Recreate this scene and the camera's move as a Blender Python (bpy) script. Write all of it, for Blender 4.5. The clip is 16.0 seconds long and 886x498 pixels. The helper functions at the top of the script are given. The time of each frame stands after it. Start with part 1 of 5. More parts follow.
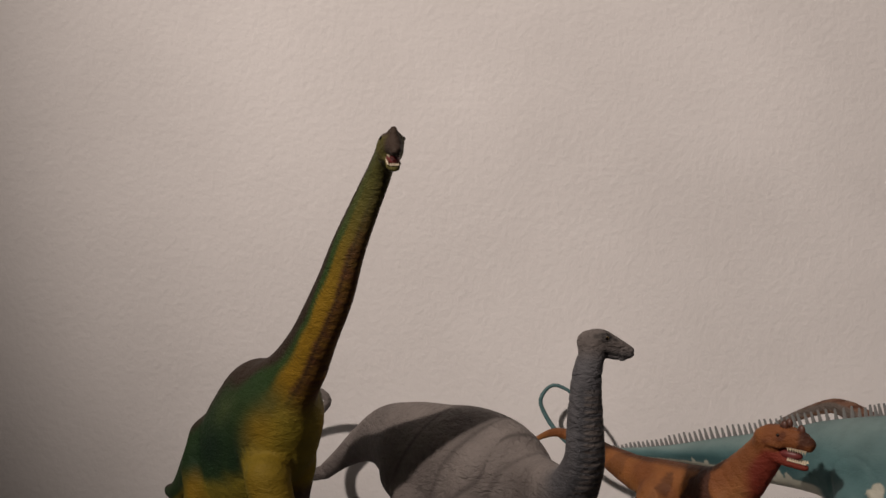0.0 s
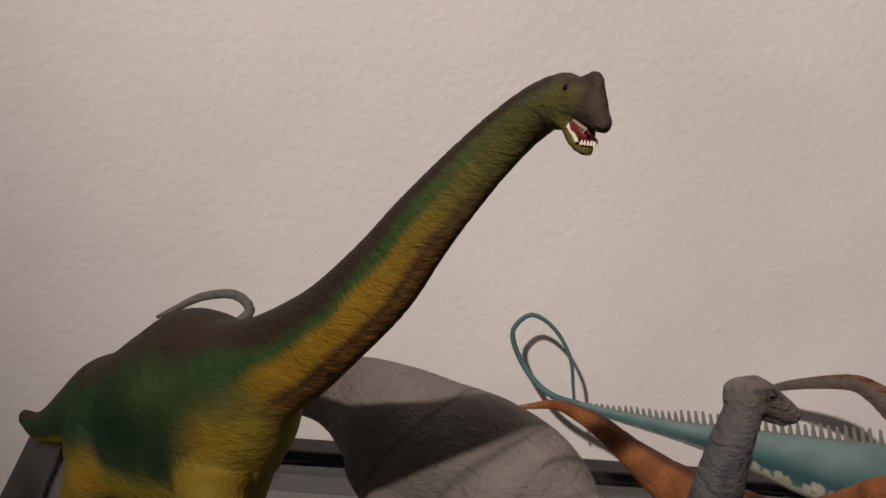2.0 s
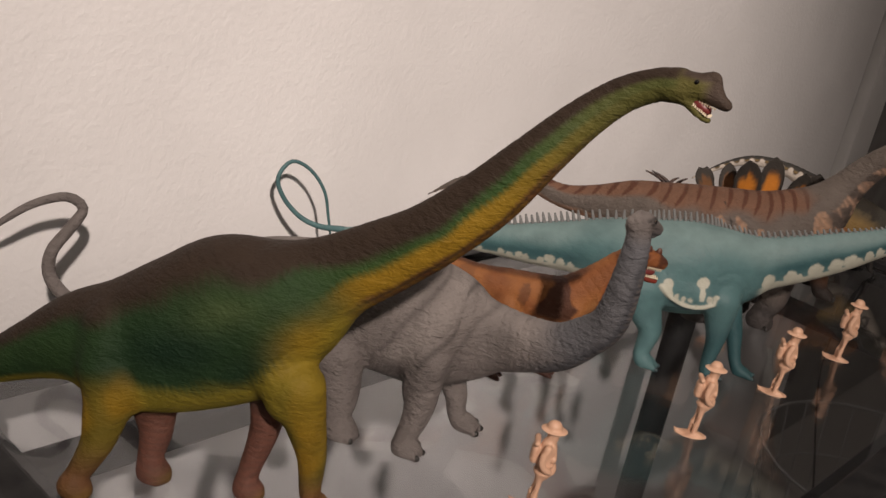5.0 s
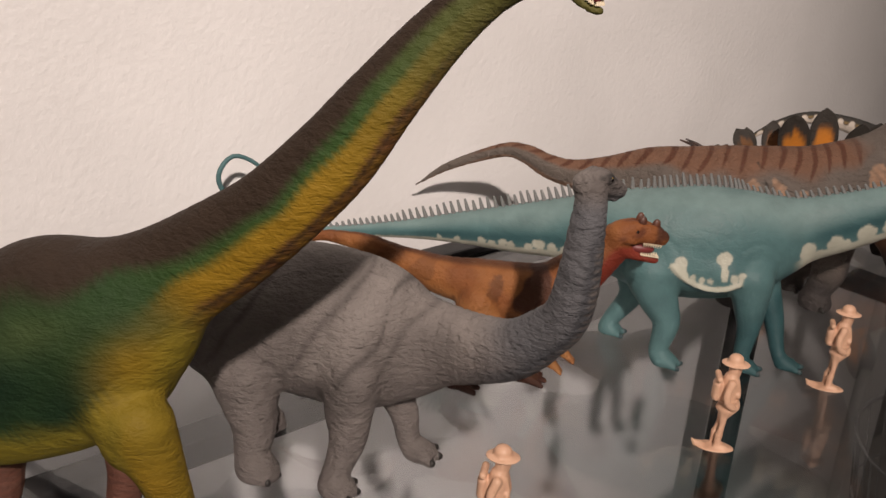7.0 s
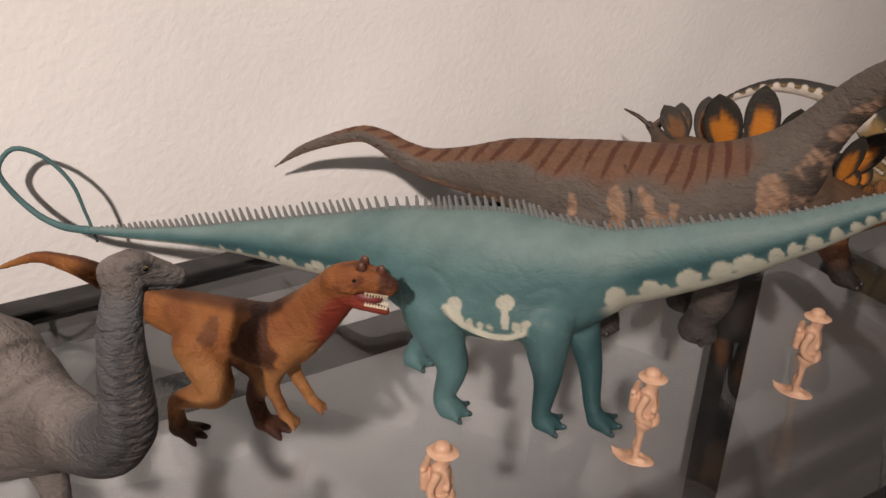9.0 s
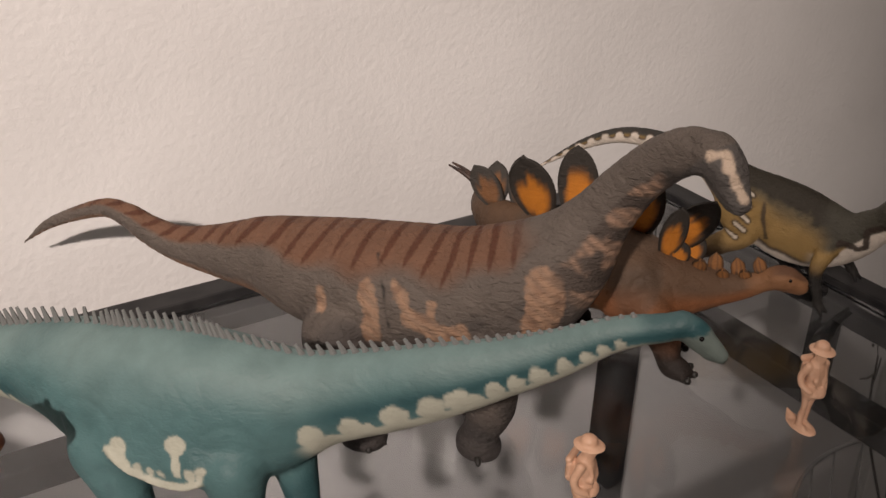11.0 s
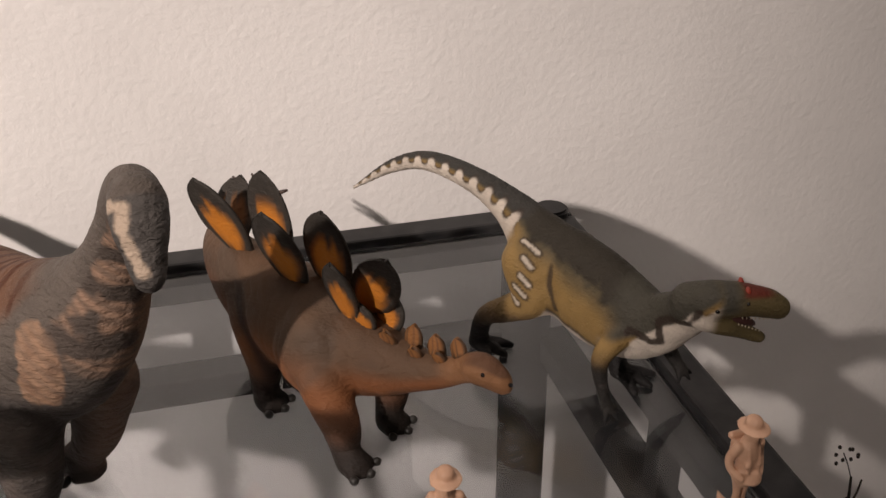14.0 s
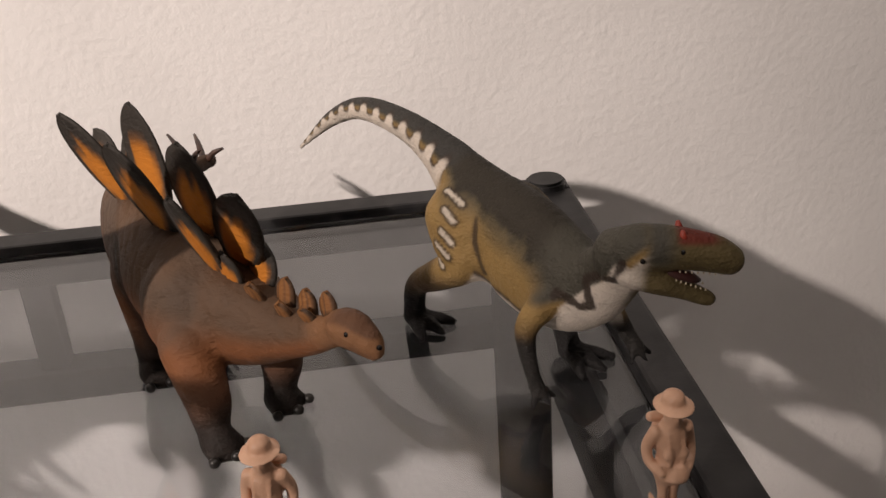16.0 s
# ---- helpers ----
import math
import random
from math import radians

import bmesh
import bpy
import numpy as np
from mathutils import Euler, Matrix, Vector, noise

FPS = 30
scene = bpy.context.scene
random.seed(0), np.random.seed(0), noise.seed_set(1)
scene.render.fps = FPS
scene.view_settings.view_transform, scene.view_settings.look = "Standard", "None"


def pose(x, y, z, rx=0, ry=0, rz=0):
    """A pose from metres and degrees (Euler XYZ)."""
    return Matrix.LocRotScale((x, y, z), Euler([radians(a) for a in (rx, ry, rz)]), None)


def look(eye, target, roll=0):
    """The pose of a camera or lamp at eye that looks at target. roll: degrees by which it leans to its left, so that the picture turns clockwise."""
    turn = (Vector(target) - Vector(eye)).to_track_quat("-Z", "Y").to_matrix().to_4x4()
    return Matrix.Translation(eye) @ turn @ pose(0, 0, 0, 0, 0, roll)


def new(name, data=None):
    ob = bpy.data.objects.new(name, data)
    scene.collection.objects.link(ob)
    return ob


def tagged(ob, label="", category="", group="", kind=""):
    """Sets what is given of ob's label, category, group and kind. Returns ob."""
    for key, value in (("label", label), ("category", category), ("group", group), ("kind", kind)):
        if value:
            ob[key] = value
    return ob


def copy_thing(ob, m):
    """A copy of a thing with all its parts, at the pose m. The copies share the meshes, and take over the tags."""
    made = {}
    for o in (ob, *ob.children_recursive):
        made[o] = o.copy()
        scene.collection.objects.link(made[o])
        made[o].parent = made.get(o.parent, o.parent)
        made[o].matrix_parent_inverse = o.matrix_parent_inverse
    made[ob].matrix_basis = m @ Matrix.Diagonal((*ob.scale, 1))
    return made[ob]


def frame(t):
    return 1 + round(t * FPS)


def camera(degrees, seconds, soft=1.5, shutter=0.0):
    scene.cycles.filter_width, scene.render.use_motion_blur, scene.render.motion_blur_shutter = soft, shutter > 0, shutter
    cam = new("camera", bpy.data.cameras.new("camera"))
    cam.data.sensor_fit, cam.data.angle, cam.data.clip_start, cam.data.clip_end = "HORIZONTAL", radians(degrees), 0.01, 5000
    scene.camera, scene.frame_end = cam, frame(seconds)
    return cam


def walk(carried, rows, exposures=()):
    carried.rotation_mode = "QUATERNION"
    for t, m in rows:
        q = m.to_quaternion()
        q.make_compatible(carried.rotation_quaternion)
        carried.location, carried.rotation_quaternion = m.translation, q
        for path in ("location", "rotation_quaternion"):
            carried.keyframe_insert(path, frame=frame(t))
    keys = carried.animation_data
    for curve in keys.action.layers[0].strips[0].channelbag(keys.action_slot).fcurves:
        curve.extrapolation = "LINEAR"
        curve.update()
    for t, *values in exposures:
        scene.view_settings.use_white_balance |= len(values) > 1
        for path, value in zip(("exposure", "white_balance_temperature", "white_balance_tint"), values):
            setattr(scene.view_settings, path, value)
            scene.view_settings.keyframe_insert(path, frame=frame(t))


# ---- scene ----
cam = camera(47.4, 16.0, soft=1.5)
# z = 0 is the top of the glass shelf; the wall behind it stands at y = WALL, the floor lies at z = FLOOR
PATH = [
    (0, (0.006, -0.013, 0.155), (0.046, 1.986, 0.114), 0.0),
    (0.5, (-0.005, 0.015, 0.159), (0.052, 2.011, 0.047), 1.0),
    (1, (-0.026, 0.086, 0.169), (0.087, 2.068, -0.072), 3.8),
    (1.5, (-0.026, 0.116, 0.183), (0.158, 2.066, -0.221), 6.9),
    (2, (-0.061, 0.137, 0.192), (0.363, 2.04, -0.257), 9.4),
    (2.5, (-0.113, 0.161, 0.217), (0.847, 1.838, -0.296), 11.3),
    (3, (-0.159, 0.16, 0.229), (1.068, 1.632, -0.342), 12.5),
    (3.5, (-0.195, 0.172, 0.236), (1.132, 1.527, -0.401), 14.7),
    (4, (-0.241, 0.175, 0.235), (1.134, 1.458, -0.446), 15.2),
    (4.2, (-0.262, 0.174, 0.235), (1.129, 1.429, -0.464), 14.7),
    (6.3, (-0.244, 0.173, 0.201), (1.24, 1.337, -0.465), 7.5),
    (6.5, (-0.216, 0.177, 0.2), (1.23, 1.383, -0.476), 6.9),
    (7, (-0.161, 0.176, 0.197), (1.149, 1.512, -0.51), 4.9),
    (7.5, (-0.126, 0.178, 0.212), (1.048, 1.627, -0.51), 3.0),
    (8, (-0.07, 0.161, 0.224), (1.01, 1.591, -0.664), 4.5),
    (8.5, (-0.027, 0.149, 0.227), (0.988, 1.612, -0.683), 3.4),
    (9, (0.016, 0.137, 0.231), (0.998, 1.615, -0.693), 2.6),
    (9.5, (0.066, 0.133, 0.235), (1.014, 1.623, -0.702), 2.0),
    (9.7, (0.087, 0.129, 0.231), (1.02, 1.639, -0.69), 2.1),
    (11.8, (0.165, 0.158, 0.237), (1.2, 1.612, -0.666), 2.9),
    (12, (0.178, 0.155, 0.236), (1.227, 1.623, -0.627), 3.0),
    (12.5, (0.227, 0.146, 0.241), (1.192, 1.674, -0.618), 4.1),
    (13, (0.279, 0.144, 0.236), (1.068, 1.748, -0.66), 3.3),
    (13.5, (0.321, 0.14, 0.236), (0.99, 1.771, -0.708), 3.1),
    (14, (0.375, 0.13, 0.22), (0.83, 1.829, -0.731), -0.3),
    (14.5, (0.41, 0.127, 0.205), (0.798, 1.844, -0.745), -1.1),
    (15, (0.416, 0.128, 0.195), (0.658, 1.874, -0.75), -3.3),
    (15.5, (0.424, 0.134, 0.189), (0.651, 1.912, -0.698), -3.7),
    (16, (0.455, 0.151, 0.168), (0.63, 1.942, -0.705), -4.0),
]
walk(cam, [(t, look(eye, target, roll)) for t, eye, target, roll in PATH], exposures=[(0, -0.74), (0.5, -0.84), (1.5, -0.62), (2.6, -0.56), (4.2, -0.3), (6.5, 0.04), (9.5, 0.0), (12, 0.02), (13, 0.05), (14, 0.25), (15, 0.42), (16, 0.33)])
WALL, FLOOR, ROOF = 0.588, -0.52, 1.85

# ---- light ----
world = bpy.data.worlds.new("world")
world.use_nodes = True
world.node_tree.nodes["Background"].inputs[0].default_value = (1.0, 0.86, 0.74, 1)
world.node_tree.nodes["Background"].inputs[1].default_value = 0.008
scene.world = world


def lamp(name, kind, m, power, colour):
    data = bpy.data.lights.new(name, kind)
    data.energy, data.color = power, colour
    ob = new(name, data)
    ob.matrix_world = m
    return data


spot = lamp("room_spot", "SPOT", look((-0.85, -0.75, 1.1), (0.17, WALL, 0.21)), 178, (1.0, 0.85, 0.77))
spot.shadow_soft_size, spot.spot_size, spot.spot_blend = 0.026, radians(31.5), 1.0
# unseen area light, added as fill to lift the shadows on the right
lamp("fill_light", "AREA", look((0.72, -0.02, ROOF - 0.03), (0.72, -0.02, 0)), 5.7, (1.0, 0.86, 0.79)).size = 0.5

# ---- materials ----
def material(name, colour=(0.8, 0.8, 0.8), rough=0.5, metal=0.0, **inputs):
    mat = bpy.data.materials.new(name)
    mat.use_nodes = True
    shader = mat.node_tree.nodes["Principled BSDF"]
    shader.inputs["Base Color"].default_value = (*colour, 1)
    shader.inputs["Roughness"].default_value = rough
    shader.inputs["Metallic"].default_value = metal
    for key, value in inputs.items():
        shader.inputs[key.replace("_", " ")].default_value = value
    return mat


def node(mat, kind, **values):
    made = mat.node_tree.nodes.new("ShaderNode" + kind)
    for key, value in values.items():
        if key in made.inputs:
            made.inputs[key].default_value = value
        elif key == "op":
            made.operation = value
        else:
            made.inputs[key.replace("_", " ")].default_value = value
    return made


def wire(mat, a, out, b, into):
    mat.node_tree.links.new(a.outputs[out], b.inputs[into])


def mottled(mat, colour, other, scale, detail=6.0, low=0.35, high=0.65):
    """Noise between two colours."""
    place = node(mat, "TexCoord")
    grain = node(mat, "TexNoise", Scale=scale, Detail=detail)
    wire(mat, place, "Object", grain, "Vector")
    ramp = node(mat, "ValToRGB")
    ramp.color_ramp.elements[0].position, ramp.color_ramp.elements[1].position = low, high
    ramp.color_ramp.elements[0].color, ramp.color_ramp.elements[1].color = (*colour, 1), (*other, 1)
    wire(mat, grain, "Fac", ramp, "Fac")
    wire(mat, ramp, "Color", mat.node_tree.nodes["Principled BSDF"], "Base Color")
    return mat


def relief(mat, layers):
    """Bumps: layers of (noise or cell scale, strength, metres, stretch)."""
    place = node(mat, "TexCoord")
    last = None
    for kind, scale, strength, deep, stretch in layers:
        turn = node(mat, "Mapping")
        turn.inputs["Scale"].default_value = stretch
        wire(mat, place, "Object", turn, "Vector")
        if kind == "cells":
            tex = node(mat, "TexVoronoi", Scale=scale)
            out = "Distance"
        else:
            tex = node(mat, "TexNoise", Scale=scale, Detail=2.0 if kind == "soft" else 5.0, Distortion=0.6 if kind == "folds" else 0.0)
            out = "Fac"
        wire(mat, turn, "Vector", tex, "Vector")
        bump = node(mat, "Bump", Strength=strength, Distance=deep)
        wire(mat, tex, out, bump, "Height")
        if last:
            wire(mat, last, "Normal", bump, "Normal")
        last = bump
    wire(mat, last, "Normal", mat.node_tree.nodes["Principled BSDF"], "Normal")
    return mat


def skin(name, rough=0.5, folds=1.0, grain=1.0):
    """Painted vinyl: the paint is laid on each mesh as the colour layer 'paint'."""
    mat = material(name, rough=rough, Specular_IOR_Level=0.22)
    shader = mat.node_tree.nodes["Principled BSDF"]
    paint = node(mat, "VertexColor")
    paint.layer_name = "paint"
    place = node(mat, "TexCoord")
    blot = node(mat, "TexNoise", Scale=130.0, Detail=7.0)
    wire(mat, place, "Object", blot, "Vector")
    fine = node(mat, "MapRange")
    fine.inputs["To Min"].default_value, fine.inputs["To Max"].default_value = 0.74, 1.26
    wire(mat, blot, "Fac", fine, "Value")
    mul = node(mat, "VectorMath", op="MULTIPLY")
    wire(mat, paint, "Color", mul, 0)
    wire(mat, fine, "Result", mul, 1)
    wire(mat, mul, "Vector", shader, "Base Color")
    gloss = node(mat, "MapRange")
    gloss.inputs["To Min"].default_value, gloss.inputs["To Max"].default_value = rough - 0.1, rough + 0.12
    wire(mat, blot, "Fac", gloss, "Value")
    wire(mat, gloss, "Result", shader, "Roughness")
    return relief(mat, [("folds", 120.0, 0.45 * folds, 0.0016, (0.9, 0.9, 1.7)),
                        ("folds", 300.0, 0.80 * folds, 0.0008, (0.9, 0.9, 1.9)),
                        ("folds", 760.0, 0.60 * folds, 0.0005, (0.85, 0.85, 2.1)),
                        ("cells", 1000.0, 0.30 * grain, 0.0003, (1, 1, 1))])


SKIN_SMOOTH = skin("vinyl_smooth", 0.50, 0.36, 0.7)
SKIN_FOLDED = skin("vinyl_folded", 0.60, 1.7, 1.0)
SKIN_MATT = skin("vinyl_matt", 0.62, 0.8, 0.8)
SKIN_SCALY = skin("vinyl_scaly", 0.6, 0.8, 2.0)
WALL_PAINT = relief(mottled(material("wall_paint", rough=0.75), (0.76, 0.745, 0.73), (0.83, 0.815, 0.80), 9.0),
                    [("soft", 60.0, 0.11, 0.0022, (1, 1, 1)), ("soft", 250.0, 0.32, 0.0012, (1, 1, 1))])
FLOOR_MAT = relief(mottled(material("floor_carpet", rough=0.95), (0.27, 0.245, 0.22), (0.37, 0.34, 0.31), 260.0),
                   [("noise", 500.0, 0.6, 0.003, (1, 1, 1))])
CEILING_MAT = mottled(material("ceiling_paint", rough=0.9), (0.78, 0.77, 0.75), (0.84, 0.83, 0.81), 6.0)
BLACK_STEEL = relief(mottled(material("black_enamel", rough=0.42, Specular_IOR_Level=0.25), (0.012, 0.012, 0.013), (0.028, 0.027, 0.027), 90.0),
                     [("noise", 900.0, 0.15, 0.0003, (1, 1, 1))])
MATT_BLACK = mottled(material("matt_black_enamel", rough=0.75), (0.010, 0.010, 0.011), (0.022, 0.021, 0.021), 90.0)
GLASS = material("smoked_glass", (0.62, 0.64, 0.655), 0.02, IOR=1.5, Transmission_Weight=1.0)
WHITE_TRIM = mottled(material("white_gloss_paint", rough=0.35), (0.78, 0.77, 0.75), (0.84, 0.83, 0.81), 20.0)
DARK_DOOR = mottled(material("dark_door_paint", rough=0.5), (0.028, 0.028, 0.03), (0.045, 0.044, 0.045), 30.0)
GREY_DOOR = mottled(material("grey_door_paint", rough=0.6), (0.20, 0.19, 0.18), (0.27, 0.26, 0.25), 25.0)
FIGURE = relief(mottled(material("peach_plastic", rough=0.46), (0.56, 0.33, 0.215), (0.68, 0.425, 0.285), 160.0),
                [("folds", 500.0, 0.5, 0.0006, (1, 1, 1))])
EYE = material("eye_black", (0.006, 0.005, 0.005), 0.15)
EYE_AMBER = material("eye_amber", (0.35, 0.22, 0.04), 0.2)
TOOTH = material("ivory_teeth", (0.62, 0.53, 0.38), 0.45)
DARK_MOUTH = material("dark_mouth", (0.045, 0.014, 0.012), 0.5)
MOUTH = material("red_mouth", (0.14, 0.024, 0.022), 0.45)
TEAL_CLAW = material("dark_teal_claws", (0.03, 0.055, 0.06), 0.4)
CLAW = material("dark_claws", (0.02, 0.018, 0.016), 0.35)
HORN = mottled(material("dark_horn", rough=0.5), (0.02, 0.012, 0.01), (0.06, 0.03, 0.02), 300.0)
TWIG = mottled(material("dry_twig", rough=0.8), (0.012, 0.01, 0.008), (0.04, 0.03, 0.022), 200.0)
WIRE = material("pale_wire", (0.30, 0.29, 0.28), 0.5)
SPINE = mottled(material("grey_spines", rough=0.55), (0.12, 0.125, 0.125), (0.21, 0.215, 0.205), 200.0)
RED_HORN = mottled(material("red_horn", rough=0.5), (0.20, 0.022, 0.015), (0.30, 0.042, 0.022), 300.0)

BROWN_HORN = mottled(material("brown_horn", rough=0.5), (0.045, 0.016, 0.010), (0.10, 0.035, 0.018), 300.0)
SKIN_FINE = skin("vinyl_fine", 0.66, 0.95, 0.5)

# ---- shapes ----
def mesh_object(name, verts, faces, mats, parent=None, label="", smooth=True, index=None, paint=None):
    data = bpy.data.meshes.new(name)
    data.from_pydata([tuple(v) for v in verts], [], [tuple(f) for f in faces])
    for mat in (mats if isinstance(mats, (list, tuple)) else [mats]):
        data.materials.append(mat)
    data.polygons.foreach_set("use_smooth", [smooth] * len(data.polygons))
    if index is not None:
        data.polygons.foreach_set("material_index", index)
    if paint is not None:
        layer = data.color_attributes.new("paint", "FLOAT_COLOR", "POINT")
        layer.data.foreach_set("color", np.c_[paint, np.ones(len(paint))].astype(np.float32).ravel())
    data.update()
    ob = new(name, data)
    if parent:
        ob.parent = parent
    if label:
        ob["label"] = label
    return ob


def part(name, bm, mat, parent, label="", smooth=False):
    data = bpy.data.meshes.new(name)
    bm.to_mesh(data)
    bm.free()
    data.materials.append(mat)
    data.polygons.foreach_set("use_smooth", [smooth] * len(data.polygons))
    ob = new(name, data)
    ob.parent = parent
    if label:
        ob["label"] = label
    return ob


def block(x0, x1, y0, y1, z0, z1, bevel=0.0, bm=None):
    own = bm or bmesh.new()
    m = Matrix.Translation(((x0 + x1) / 2, (y0 + y1) / 2, (z0 + z1) / 2)) @ Matrix.Diagonal((x1 - x0, y1 - y0, z1 - z0, 1))
    made = bmesh.ops.create_cube(own, size=1, matrix=m)
    if bevel:
        edges = list({e for v in made["verts"] for e in v.link_edges})
        bmesh.ops.bevel(own, geom=edges, offset=bevel, segments=2, affect="EDGES", profile=0.6)
    return own


def ball(place, radii, turn=None, bm=None, u=12, v=8):
    own = bm or bmesh.new()
    m = Matrix.Translation(place) @ (turn or Matrix()) @ Matrix.Diagonal((*radii, 1))
    bmesh.ops.create_uvsphere(own, u_segments=u, v_segments=v, radius=1, matrix=m)
    return own


def cone(base, tip, r0, r1=0.0, bm=None, sides=8):
    own = bm or bmesh.new()
    a, b = Vector(base), Vector(tip)
    m = Matrix.Translation((a + b) / 2) @ (b - a).to_track_quat("Z", "Y").to_matrix().to_4x4()
    bmesh.ops.create_cone(own, cap_ends=True, segments=sides, radius1=r0, radius2=r1, depth=(b - a).length, matrix=m)
    return own


def resample(rows, step):
    """A smooth curve through rows of numbers (the first three a place), cut into even steps."""
    p = np.array(rows, float)
    p = np.vstack([2 * p[0] - p[1], p, 2 * p[-1] - p[-2]])
    out = []
    for i in range(1, len(p) - 2):
        a, b, c, d = p[i - 1:i + 3]
        n = max(2, int(np.linalg.norm((c - b)[:3]) / step))
        for t in np.arange(n) / n:
            out.append(0.5 * (2 * b + (c - a) * t + (2 * a - 5 * b + 4 * c - d) * t * t + (3 * b - a - 3 * c + d) * t ** 3))
    out.append(p[-2])
    return np.array(out)


def tube(rows, sides=10, step=0.002):
    """Vertices and faces of a round tube through rows of x, y, z, radius."""
    c = resample(rows, step)
    tan = np.gradient(c[:, :3], axis=0)
    tan /= np.linalg.norm(tan, axis=1)[:, None]
    side = np.cross(tan[0], (0.3, 0.2, 0.9))
    verts, faces = [], []
    for i, row in enumerate(c):
        side = side - tan[i] * (side @ tan[i])
        side /= np.linalg.norm(side)
        up = np.cross(side, tan[i])
        for k in range(sides):
            a = 2 * math.pi * k / sides
            verts.append(row[:3] + max(row[3], 1e-4) * (math.cos(a) * side + math.sin(a) * up))
    n = len(c)
    for i in range(n - 1):
        for k in range(sides):
            j = (k + 1) % sides
            faces.append((i * sides + k, i * sides + j, (i + 1) * sides + j, (i + 1) * sides + k))
    faces.append(tuple(range(sides))[::-1])
    faces.append(tuple((n - 1) * sides + k for k in range(sides)))
    return verts, faces


class Clay:
    """A lump modelled in a grid of distances, and its skin."""

    def __init__(self, low, high, cell):
        self.low, self.cell = np.array(low, float), cell
        self.size = np.ceil((np.array(high) - self.low) / cell).astype(int) + 1
        self.field = np.full(self.size, 0.02, np.float32)

    def window(self, c, reach):
        a = np.maximum(((c - reach - self.low) / self.cell).astype(int), 0)
        b = np.minimum(((c + reach - self.low) / self.cell).astype(int) + 2, self.size)
        if np.any(b <= a):
            return None, None
        g = np.meshgrid(*[self.low[k] + self.cell * np.arange(a[k], b[k]) - c[k] for k in range(3)], indexing="ij")
        return tuple(slice(a[k], b[k]) for k in range(3)), g

    def ellipse(self, field, c, axes, radii):
        win, g = self.window(c, max(radii) + 0.006)
        if win is None:
            return
        q = sum(((g[0] * ax[0] + g[1] * ax[1] + g[2] * ax[2]) / r) ** 2 for ax, r in zip(axes, radii))
        field[win] = np.minimum(field[win], (np.sqrt(q) - 1) * min(radii))

    def spine(self, rows, side):
        c = resample(rows, self.cell * 1.2)
        tan = np.gradient(c[:, :3], axis=0)
        tan /= np.linalg.norm(tan, axis=1)[:, None]
        lay = np.full_like(self.field, 0.02)
        for row, t in zip(c, tan):
            n = side - t * (side @ t)
            n /= np.linalg.norm(n)
            w, h = max(row[3], 0.0006), max(row[4], 0.0006)
            self.ellipse(lay, row[:3], (t, n, np.cross(t, n)), (max(min(w, h), 0.001), w, h))
        self.blend(lay, 0.003)
        return c, tan

    def limb(self, rows, soft=0.004):
        """A chain of balls, rows of x, y, z, radius, blended into the lump."""
        c = resample(rows, self.cell * 1.2)
        lay = np.full_like(self.field, 0.02)
        for row in c:
            r = max(row[3], 0.0006)
            self.ellipse(lay, row[:3], np.eye(3), (r, r, r))
        self.blend(lay, soft)

    def lump(self, c, radii, turn=None, soft=0.003):
        lay = np.full_like(self.field, 0.02)
        axes = np.eye(3) if turn is None else turn
        self.ellipse(lay, np.array(c, float), axes, radii)
        self.blend(lay, soft)

    def blend(self, lay, soft):
        near = (lay < 0.019)
        a, b = self.field[near], lay[near]
        k = np.clip(0.5 + 0.5 * (a - b) / soft, 0, 1)
        self.field[near] = a * (1 - k) + b * k - soft * k * (1 - k)

    def ground(self, z=0.0):
        zs = self.low[2] + self.cell * np.arange(self.size[2])
        self.field = np.maximum(self.field, (z - zs)[None, None, :].astype(np.float32))

    def skin(self, rounds=2):
        """Surface nets: one vertex in each cell that the surface crosses."""
        f = self.field
        neg = f < 0
        n = np.array(f.shape) - 1
        count = sum(neg[i:n[0] + i, j:n[1] + j, k:n[2] + k].astype(np.int8) for i in (0, 1) for j in (0, 1) for k in (0, 1))
        cells = np.argwhere((count > 0) & (count < 8))
        number = np.full(n, -1, np.int64)
        number[tuple(cells.T)] = np.arange(len(cells))
        corner = np.array([(i, j, k) for i in (0, 1) for j in (0, 1) for k in (0, 1)])
        val = np.stack([f[tuple((cells + o).T)] for o in corner], 1)
        total, hits = np.zeros((len(cells), 3)), np.zeros(len(cells))
        for a in range(8):
            for b in range(a + 1, 8):
                if np.abs(corner[a] - corner[b]).sum() != 1:
                    continue
                cross = (val[:, a] < 0) != (val[:, b] < 0)
                t = val[cross, a] / (val[cross, a] - val[cross, b])
                total[cross] += corner[a] + t[:, None] * (corner[b] - corner[a])
                hits[cross] += 1
        verts = self.low + self.cell * (cells + total / hits[:, None])
        faces = []
        for ax in range(3):
            u, v = (ax + 1) % 3, (ax + 2) % 3
            lo = [slice(None)] * 3
            hi = [slice(None)] * 3
            lo[ax], hi[ax] = slice(0, -1), slice(1, None)
            e = np.argwhere(neg[tuple(lo)] != neg[tuple(hi)])
            e = e[(e[:, u] > 0) & (e[:, v] > 0) & (e[:, u] < n[u]) & (e[:, v] < n[v])]
            du, dv = np.eye(3, dtype=int)[u], np.eye(3, dtype=int)[v]
            quad = np.stack([number[tuple((e - du - dv).T)], number[tuple((e - dv).T)], number[tuple(e.T)], number[tuple((e - du).T)]], 1)
            turn = neg[tuple(e.T)]
